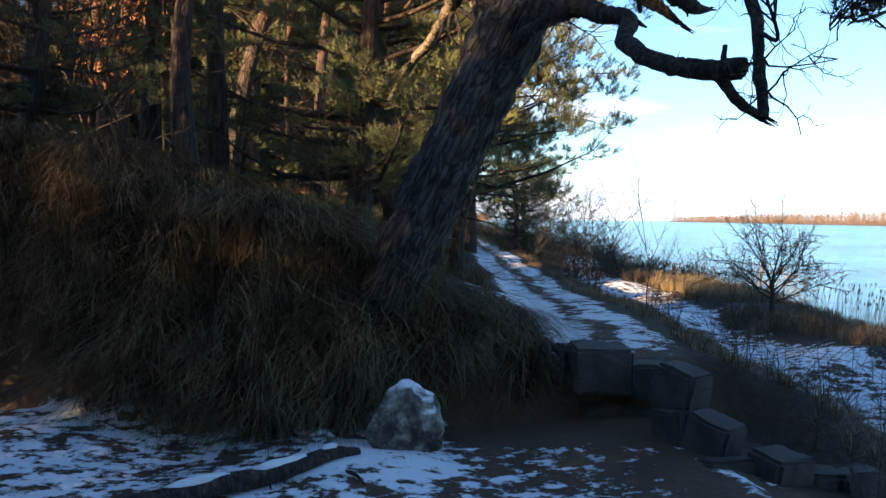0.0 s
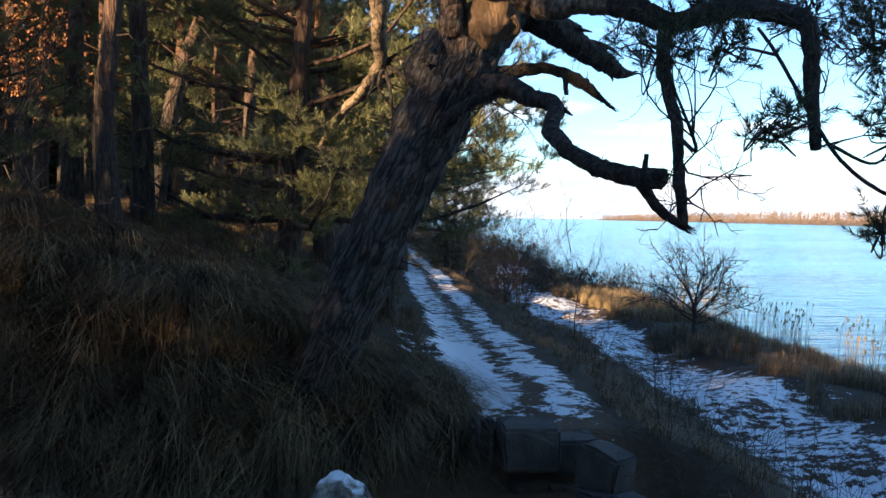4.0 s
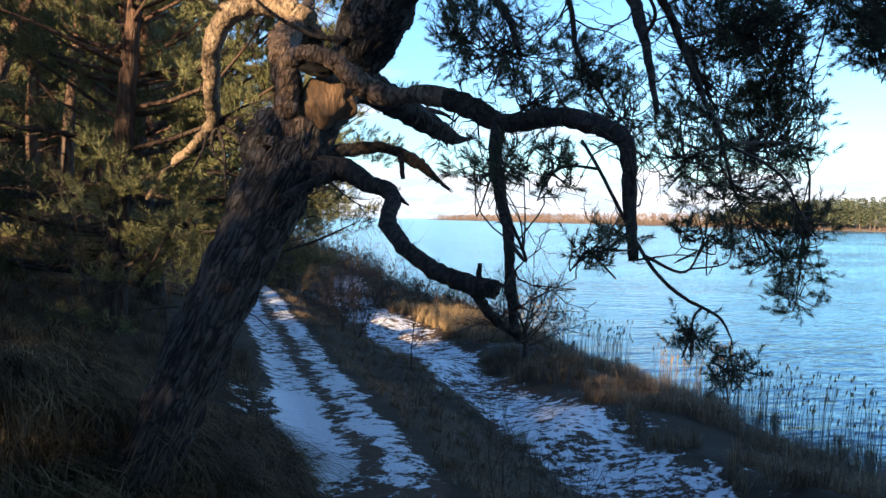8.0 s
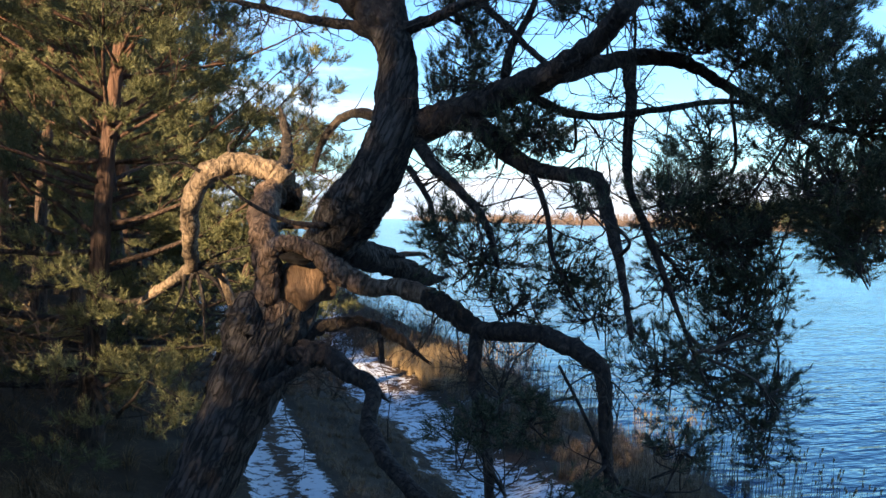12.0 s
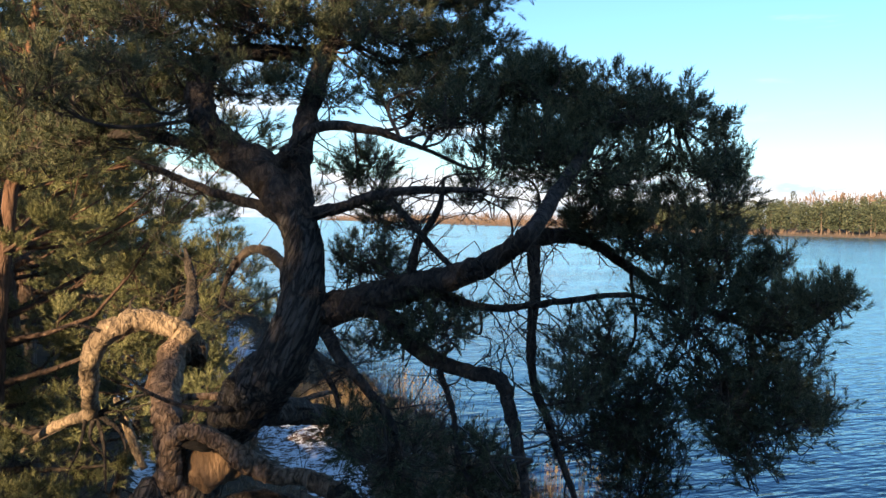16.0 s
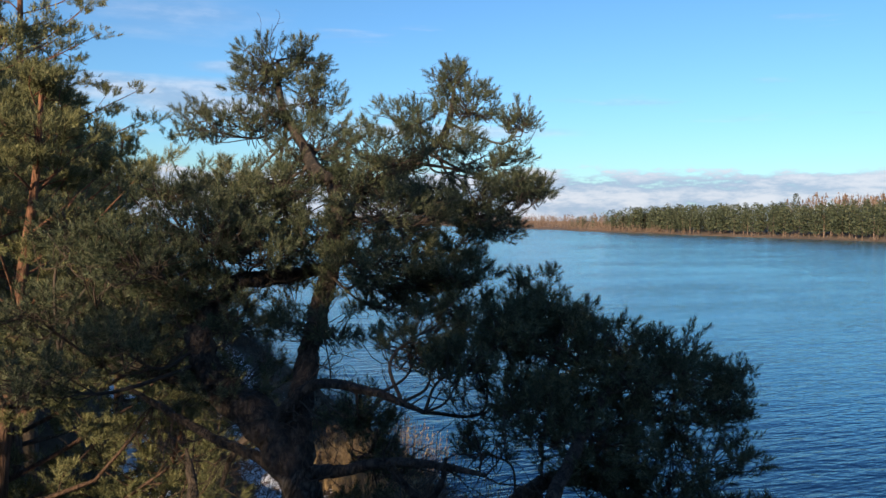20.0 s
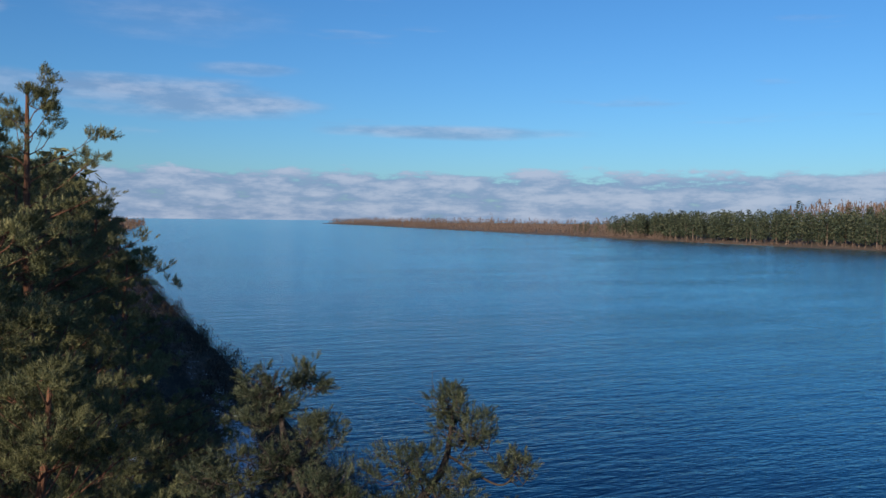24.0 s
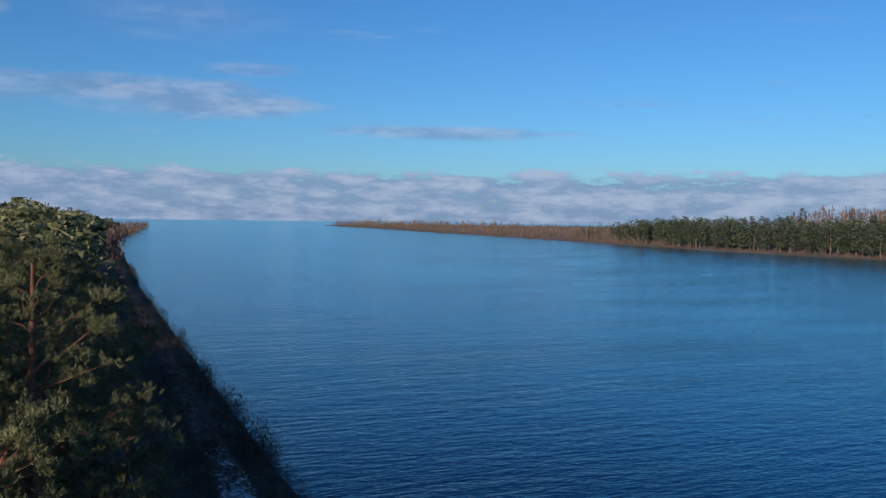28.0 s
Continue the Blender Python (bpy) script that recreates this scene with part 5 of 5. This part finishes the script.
# ---- grass ----
def blades(name, rows, mat, rng, label, category, count, segs=3, droop=0.62):
    """Tussocks of bent blades. rows: x, y, height, spread, lean."""
    V, F, n, feet = [], [], 0, []
    for x, y, h, sp, lean in rows:
        k = count
        th = rng.uniform(0, 6.28, k)
        b = np.stack([x + np.cos(th) * sp * 0.35 * rng.uniform(0, 1, k), y + np.sin(th) * sp * 0.35 * rng.uniform(0, 1, k), np.zeros(k)], -1)
        feet.append(b[:, :2].copy())
        out = np.stack([np.cos(th) + lean[0], np.sin(th) + lean[1]], -1) * rng.uniform(0.25, 1.0, k)[:, None] * sp
        hh = h * rng.uniform(0.55, 1.15, k)
        wv = rng.uniform(0.0014, 0.0028, k) * (1 + h)
        side = np.stack([-np.sin(th), np.cos(th)], -1)
        ts = np.linspace(0, 1, segs + 1)
        pts = []
        for t in ts:
            p = b.copy()
            p[:, :2] += out * t ** 1.7
            p[:, 2] += hh * (t - droop * t ** 2.3)
            pts.append(p)
        rows_v = []
        for i, p in enumerate(pts[:-1]):
            w = (wv * (1 - 0.55 * ts[i]))[:, None] * side
            rows_v += [p - np.c_[w, np.zeros(k)], p + np.c_[w, np.zeros(k)]]
        rows_v.append(pts[-1])
        per = 2 * segs + 1
        vv = np.stack(rows_v, 1).reshape(-1, 3)
        fl = []
        for i in range(segs - 1):
            a = 2 * i
            fl += [(a, a + 1, a + 3), (a, a + 3, a + 2)]
        fl.append((2 * segs - 2, 2 * segs - 1, 2 * segs))
        ff = (np.array(fl)[None] + (np.arange(k) * per)[:, None, None]).reshape(-1, 3) + n
        V.append(vv)
        F.append(ff)
        n += k * per
    vv, feet = np.vstack(V), np.vstack(feet)
    vv[:, 2] += np.repeat(land(feet[:, 0], feet[:, 1]) - 0.02, 2 * segs + 1)
    me = mesh_from(name, vv, np.vstack(F), mat)
    return tagged(new(name, me), label, category, kind="stuff")


GR = np.random.default_rng(9)


def spread_rows(n, box, keep, h, sp, lean):
    out = []
    while len(out) < n:
        x, y = GR.uniform(box[0], box[1]), GR.uniform(box[2], box[3])
        if keep(x, y):
            out.append((x, y, GR.uniform(*h), GR.uniform(*sp), (lean[0] + GR.normal(0, 0.35), lean[1] + GR.normal(0, 0.3))))
    return out


def lip_y(x):
    return np.interp(x, [-6.5, -4.3, -3.5, -2.4, -1.4, -0.9, -0.5, 0.2, 0.8, 1.1], [8.9, 8.2, 7.3, 6.5, 6.25, 6.45, 6.55, 6.5, 6.75, 6.95])


def near(x, y, cx, cy, r):
    return (x - cx) ** 2 + (y - cy) ** 2 < r * r


def marram(x, y):
    return y > lip_y(x) + (0.12 if x < -0.7 else 0.34) and not near(x, y, -0.45, 7.36, 0.2) and x < 0.8 - max(0, y - 8.5) * 0.2


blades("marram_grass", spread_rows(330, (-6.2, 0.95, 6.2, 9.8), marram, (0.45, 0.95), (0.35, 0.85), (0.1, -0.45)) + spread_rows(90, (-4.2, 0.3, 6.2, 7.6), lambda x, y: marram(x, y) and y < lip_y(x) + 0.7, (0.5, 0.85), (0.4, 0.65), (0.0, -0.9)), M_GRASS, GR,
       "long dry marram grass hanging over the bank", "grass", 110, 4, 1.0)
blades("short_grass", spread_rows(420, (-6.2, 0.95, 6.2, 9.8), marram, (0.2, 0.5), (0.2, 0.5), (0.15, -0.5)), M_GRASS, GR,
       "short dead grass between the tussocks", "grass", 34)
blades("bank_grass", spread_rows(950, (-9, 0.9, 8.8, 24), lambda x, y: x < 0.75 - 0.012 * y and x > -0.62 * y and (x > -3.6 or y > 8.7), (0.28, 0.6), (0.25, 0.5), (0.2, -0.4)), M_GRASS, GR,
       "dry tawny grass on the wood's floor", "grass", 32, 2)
blades("slope_grass", spread_rows(1150, (2.25, 5.0, 4.6, 34), lambda x, y: x > 2.3 and (y > 7 or x > 2.9) and GR.uniform() < 1.3 - y * 0.028, (0.18, 0.42), (0.15, 0.35), (0.25, -0.2)), M_SLOPE, GR,
       "matted dry grass on the slope between the paths", "grass", 28, 2)
blades("hummock_grass", spread_rows(2100, (6.7, 12.0, 5, 40), lambda x, y: x > 7.1 + 0.5 * math.sin(y * 0.9) + 0.4 * math.sin(y * 2.3 + 1) and math.sin(x * 1.9 + 0.6 * y) + math.sin(1.3 * y - 0.7 * x) > -0.75, (0.4, 0.95), (0.2, 0.45), (0.2, -0.1)), M_SLOPE, GR,
       "dry brown grass hummocks along the shore", "grass", 30, 2)
blades("path_grass", spread_rows(300, (4.6, 7.4, 6, 32), lambda x, y: abs(x - 5.95 + 0.3 * math.sin(y)) > 0.25 * GR.uniform(0, 2), (0.10, 0.32), (0.1, 0.25), (0.2, -0.1)), M_SLOPE, GR,
       "thin dry grass poking through the snow", "grass", 11, 2)
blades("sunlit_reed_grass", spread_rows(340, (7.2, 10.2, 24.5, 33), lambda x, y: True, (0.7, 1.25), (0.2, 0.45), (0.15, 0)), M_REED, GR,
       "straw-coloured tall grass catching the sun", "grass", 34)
blades("far_shore_grass", spread_rows(1100, (2.4, 13, 38, 130), lambda x, y: x < shore_x(y) - 0.3 and not (42 < y < 75 and abs(x - 9.0) < 1.0), (0.5, 1.2), (0.6, 1.4), (0.1, 0)), M_SLOPE, GR,
       "brown scrub and grass along the bank", "grass", 20, 2)


def reed_bed():
    b = Bunch()
    for _ in range(900):
        y = GR.uniform(9, 46)
        x = float(shore_x(y)) + GR.normal(-0.25, 0.35)
        if math.sin(y * 1.1) + math.sin(y * 0.43 + 1) < -0.5:
            continue
        h, z = GR.uniform(0.6, 1.45), hz(x, y) - 0.05
        dx, dy = GR.normal(0.08, 0.08), GR.normal(0, 0.08)
        b.tube([(x, y, z, 0.006), (x + dx * 0.4, y + dy * 0.4, z + h * 0.55, 0.005), (x + dx, y + dy, z + h, 0.003)], 3)
        e = np.array([x + dx, y + dy, z + h])
        for _ in range(7):
            o = np.array([GR.normal(0.02, 0.015), GR.normal(0, 0.015), GR.uniform(-0.08, 0.06)])
            s = GR.standard_normal(3) * 0.004
            b.add(np.array([e - s + [0, 0, -0.08], e + s, e + o]), [[0, 1, 2]])
    return tagged(new("reeds", b.mesh("reeds", M_REED)), "dry reeds with feathery heads at the water's edge", "reeds", kind="stuff")


reed_bed()


# ---- bare shrubs and saplings ----
def grow(b, p, d, ln, r, level, rng, fork, up):
    """A bare branch and all that grows from it."""
    run = [(*p, r)]
    q, dd = np.array(p, float), np.array(d, float)
    for i in range(4):
        dd = dd + rng.standard_normal(3) * 0.16 + np.array([0, 0, up])
        dd /= np.linalg.norm(dd)
        q = q + dd * ln / 4
        run.append((*q, max(0.0022, r * (1 - 0.18 * (i + 1)))))
        if level > 0:
            for _ in range(fork):
                nd = dd + rng.standard_normal(3) * 0.75
                grow(b, q, nd / np.linalg.norm(nd), ln * rng.uniform(0.45, 0.7), r * 0.55, level - 1, rng, fork, up)
    b.tube(run, 5 if r > 0.02 else 3)


def bare_shrub(name, x, y, h, stems, level, fork, label, r=0.03, wide=0.5, up=0.06, seed=1, mat=None):
    rng = np.random.default_rng(seed)
    z = hz(x, y)
    ob = empty_at(name, x, y, z)
    for i in range(stems):
        b = Bunch()
        th = rng.uniform(0, 6.28)
        w = wide * rng.uniform(0.5, 1) if stems > 1 else 0.05
        d = np.array([math.cos(th) * w, math.sin(th) * w, 1.0])
        grow(b, np.array([math.cos(th) * 0.04, math.sin(th) * 0.04, -0.08]), d / np.linalg.norm(d), h * rng.uniform(0.6, 0.8), r, level, rng, fork, up)
        part_of("stem", b.mesh("stem", mat or M_TWIG, True), ob)
    return tagged(ob, label, "shrub")


# round little tree by the water: trunk and spreading crown
def round_tree(x, y):
    rng = np.random.default_rng(8)
    ob = empty_at("bare_tree", x, y, hz(x, y))
    t = Bunch()
    t.tube(spline([(0, 0, -0.1, 0.09), (0.03, 0, 0.5, 0.07), (0.0, 0.02, 0.95, 0.06)], 4), 8, 0.03, rng)
    part_of("trunk", t.mesh("trunk", M_TWIG, True), ob)
    for i in range(11):
        b = Bunch()
        th = i * 2.4
        d = np.array([math.cos(th), math.sin(th), 0.25 + 0.12 * i])
        grow(b, np.array([0, 0, 0.5 + 0.045 * i]), d / np.linalg.norm(d), 1.3, 0.026, 2, rng, 2, 0.035)
        part_of("branch", b.mesh("branch", M_TWIG), ob)
    return tagged(ob, "small bare round-crowned tree on the shore", "tree")


round_tree(8.0, 20.7)
bare_shrub("sapling", 4.35, 18.2, 2.6, 1, 2, 1, "thin bare sapling beside the lower path", 0.018, 0.2, 0.12, 5)
for i, (x, y, h) in enumerate([(3.3, 21.5, 2.2), (3.9, 22.8, 2.6), (3.0, 29.5, 2.6), (4.3, 30.0, 1.8), (4.9, 31.0, 2.0), (3.4, 36.0, 3.4), (6.9, 36.0, 2.0)]):
    bare_shrub("bare_bush", x, y, h, 5, 2, 2, "leafless bush with reddish twigs beside the path", 0.016, 0.7, 0.05, 40 + i)
WD = np.random.default_rng(14)
for i, (x, y, h) in enumerate([(2.75, 6.3, 1.1), (3.1, 5.7, 1.0), (2.6, 7.3, 1.2), (3.6, 6.6, 1.1), (2.9, 8.3, 0.9)] + [(WD.uniform(2.4, 5.0), WD.uniform(5.0, 12.0), WD.uniform(0.4, 1.0)) for _ in range(26)]):
    bare_shrub("dry_weed", x, y, h, 4, 1, 1, "dead weed stalks on the slope", 0.005, 0.35, 0.08, 60 + i)
for i, (x, y, h) in enumerate([(-2.95, 8.1, 2.6), (-4.4, 10.5, 2.4), (-1.6, 11.5, 2.2), (-5.5, 13.0, 3.0), (-0.6, 14.5, 2.2), (-3.2, 12.5, 3.0), (-7.0, 15.0, 3.2), (-2.0, 17.5, 2.6), (-0.4, 19.5, 2.4)]):
    bare_shrub("forest_shrub", x, y, h, 2 if i else 1, 2, 2, "bare grey undergrowth of the wood", 0.016, 0.5, 0.06, 80 + i)


for i in range(12):
    y = WD.uniform(38, 75)
    bare_shrub("shore_bush", float(shore_x(y)) - WD.uniform(0.6, 3.2), y, WD.uniform(1.2, 2.2), 4, 2, 1, "leafless brown bush on the river bank", 0.016, 0.7, 0.05, 500 + i)


def oak_sapling(x, y, h, seed):
    rng = np.random.default_rng(seed)
    ob = bare_shrub("young_oak", x, y, h, 1, 2, 2, "young oak keeping its rusty dead leaves", 0.03, 0.2, 0.08, seed)
    at = np.stack([rng.normal(0, h * 0.14, 300), rng.normal(0, h * 0.14, 300), rng.uniform(h * 0.35, h * 1.0, 300)], -1)
    me = tufts("leaves", at, rng.standard_normal((300, 3)), rng.uniform(0.6, 1.2, 300), M_OAK, rng, 5, 0.10, 0.06, 2.4, 5)
    part_of("leaves", me, ob, "rusty brown leaves")
    return ob


oak_sapling(-5.2, 12.4, 5.2, 301)
oak_sapling(-7.4, 18.6, 5.0, 302)


# ---- the hollow in front: boulder, blocks, roots, fallen bough ----
def lump(name, x, y, z, sx, sy, sz, mat, label, category, seed, turn=0.0, rough=0.22):
    bm = bmesh.new()
    bmesh.ops.create_icosphere(bm, subdivisions=4, radius=1.0)
    o = Vector((seed * 3.1, seed * 1.7, 0))
    rr = np.random.default_rng(seed)
    cuts = [(Vector(q / np.linalg.norm(q)), rr.uniform(0.6, 0.9)) for q in rr.standard_normal((7, 3))]
    for v in bm.verts:
        c = v.co.copy()
        for nrm, lim in cuts:
            d = c.dot(nrm)
            if d > lim:
                c -= nrm * (d - lim) * 0.65
        k = 1 + rough * noise.noise(c * 1.3 + o) + 0.10 * abs(noise.noise(c * 3.4 + o)) + 0.05 * noise.noise(c * 9 + o)
        v.co = Vector((c.x * k * sx, c.y * k * sy, c.z * k * sz))
    for f in bm.faces:
        f.smooth = True
    ob = part(name, bm, mat)
    ob.matrix_world = pose(x, y, z, 0, 0, turn)
    return tagged(ob, label, category)


def snow_stone():
    m, n, l, p = material("lichen_boulder")
    tc = n.new("ShaderNodeTexCoord").outputs["Object"]
    r = ramp(n, [(0.40, (0.035, 0.032, 0.027)), (0.49, (0.12, 0.11, 0.09)), (0.57, (0.27, 0.26, 0.22)), (0.68, (0.50, 0.49, 0.44))])
    l.new(noise_node(n, l, tc, 7, 8, 0.68), r.inputs[0])
    g = n.new("ShaderNodeNewGeometry")
    s = n.new("ShaderNodeSeparateXYZ")
    l.new(g.outputs["Normal"], s.inputs[0])
    a = n.new("ShaderNodeMath")
    a.operation = "MULTIPLY_ADD"
    l.new(noise_node(n, l, tc, 6, 6, 0.6), a.inputs[0])
    a.inputs[1].default_value = 0.8
    l.new(s.outputs[2], a.inputs[2])
    k = n.new("ShaderNodeMapRange")
    k.inputs["From Min"].default_value, k.inputs["From Max"].default_value = 1.0, 1.16
    l.new(a.outputs[0], k.inputs["Value"])
    mx = n.new("ShaderNodeMix")
    mx.data_type = "RGBA"
    l.new(k.outputs[0], mx.inputs["Factor"])
    l.new(r.outputs[0], mx.inputs[6])
    mx.inputs[7].default_value = (0.8, 0.83, 0.88, 1)
    l.new(mx.outputs[2], p.inputs["Base Color"])
    p.inputs["Roughness"].default_value = 0.9
    b = n.new("ShaderNodeBump")
    b.inputs["Strength"].default_value, b.inputs["Distance"].default_value = 0.8, 0.04
    l.new(noise_node(n, l, tc, 18, 7, 0.65), b.inputs["Height"])
    l.new(b.outputs[0], p.inputs["Normal"])
    return m


M_BOULDER = snow_stone()
lump("boulder", -0.25, 5.98, 0.17, 0.27, 0.23, 0.29, M_BOULDER, "grey lichen-covered boulder with a cap of snow", "boulder", 21, 35, 0.30)
lump("small_stone", -0.85, 6.05, 0.06, 0.10, 0.09, 0.06, M_BOULDER, "small snow-covered stone on the sand", "stone", 5, 60)
lump("small_stone", -0.32, 5.5, 0.02, 0.16, 0.10, 0.06, M_BOULDER, "small snow-covered stone on the sand", "stone", 8, 10)


def block(x, y, z, sx, sy, sz, turn, tilt, seed):
    rng = np.random.default_rng(seed)
    bm = bmesh.new()
    bmesh.ops.create_cube(bm, size=1.0)
    bmesh.ops.scale(bm, vec=(sx, sy, sz), verts=bm.verts)
    bmesh.ops.bevel(bm, geom=bm.edges[:], offset=0.025, segments=2, affect="EDGES")
    bmesh.ops.subdivide_edges(bm, edges=bm.edges[:], cuts=2)
    for v in bm.verts:
        v.co += Vector([noise.noise(v.co * 5 + Vector((seed, k * 7, 0))) * 0.035 for k in range(3)])
    ob = part("concrete_block", bm, M_STONE)
    ob.matrix_world = pose(x, y, z, tilt, rng.uniform(-5, 5), turn)
    return tagged(ob, "weathered concrete block at the end of the footpath", "concrete block", group="blocks holding the path's end")


for k, row in enumerate([(1.26, 6.81, 0.47, 0.46, 0.4, 0.36, 4, 2), (1.71, 6.96, 0.35, 0.36, 0.4, 0.3, -6, -3), (1.30, 7.00, 0.04, 0.34, 0.34, 0.26, 10, 4),
                         (1.64, 6.95, 0.01, 0.34, 0.34, 0.26, -10, 0), (1.79, 6.31, 0.39, 0.26, 0.4, 0.34, 28, 8), (1.74, 6.15, 0.10, 0.28, 0.36, 0.34, 20, -8),
                         (1.91, 5.95, 0.13, 0.3, 0.36, 0.3, 40, 14), (1.91, 5.64, -0.08, 0.36, 0.3, 0.3, 14, -8), (2.24, 5.60, -0.03, 0.34, 0.3, 0.32, 26, 10),
                         (2.52, 5.69, -0.12, 0.3, 0.28, 0.24, -14, 6), (2.77, 5.64, -0.14, 0.32, 0.3, 0.26, 12, -6)]):
    block(*row, k + 1)


def roots():
    ob = empty_at("exposed_roots", 0.95, 7.0, hz(0.95, 7.0))
    rng = np.random.default_rng(31)
    for i in range(7):
        a = np.array([rng.uniform(0.5, 1.05), 7.15 + rng.uniform(-0.1, 0.1), 0.60])
        e = a + np.array([rng.uniform(-0.25, 0.3), rng.uniform(-0.5, -0.25), rng.uniform(-0.45, -0.1)])
        b = Bunch()
        b.tube(spline([(*a, 0.03), (*((a + e) / 2 + [0, -0.1, 0.05]), 0.022), (*e, 0.008)], 5), 7, 0.05, rng)
        part_of("root", rel(b.mesh("root", M_LIMB, True), ob), ob)
    return tagged(ob, "bare roots hanging from the washed-out lip", "roots")


roots()


M_SNOW = simple("lying_snow", [(0.3, (0.70, 0.74, 0.80)), (0.7, (0.82, 0.85, 0.90))], 14, 0.8, 0.5, 60)


def fallen_bough():
    ob = empty_at("fallen_bough", -0.9, 5.4, 0.05)
    rng = np.random.default_rng(41)
    b = Bunch()
    run = spline([(-1.75, 4.55, 0.05, 0.055), (-1.35, 4.85, 0.09, 0.06), (-1.0, 5.1, 0.10, 0.055), (-0.72, 5.5, 0.11, 0.045), (-0.55, 5.66, 0.08, 0.03)], 6)
    b.tube(run, 14, 0.04, rng, 0.4)
    part_of("bough", rel(b.mesh("bough", M_LIMB, True), ob), ob)
    for a, e in ((3, 9), (10, 16), (17, 20)):
        cap = run[a:e].copy()
        cap[:, 2] += 0.046
        cap[:, 3] = 0.036 * np.sin(np.linspace(0.5, 2.7, len(cap)))
        b = Bunch()
        b.tube(cap, 10, 0.12, rng)
        part_of("snow_cover", rel(b.mesh("snow_cover", M_SNOW, True), ob), ob, "snow lying along the bough")
    for a, e in (((-0.62, 5.35, 0.04), (-0.42, 5.05, 0.02)), ((-1.1, 5.25, 0.1), (-1.0, 5.0, 0.03))):
        b = Bunch()
        b.tube(spline([(*a, 0.016), ((a[0] + e[0]) / 2, (a[1] + e[1]) / 2, a[2] + 0.03, 0.012), (*e, 0.005)], 4), 6)
        part_of("twig", rel(b.mesh("twig", M_LIMB, True), ob), ob)
    return tagged(ob, "dark fallen bough half buried in snowy sand", "branch")


fallen_bough()
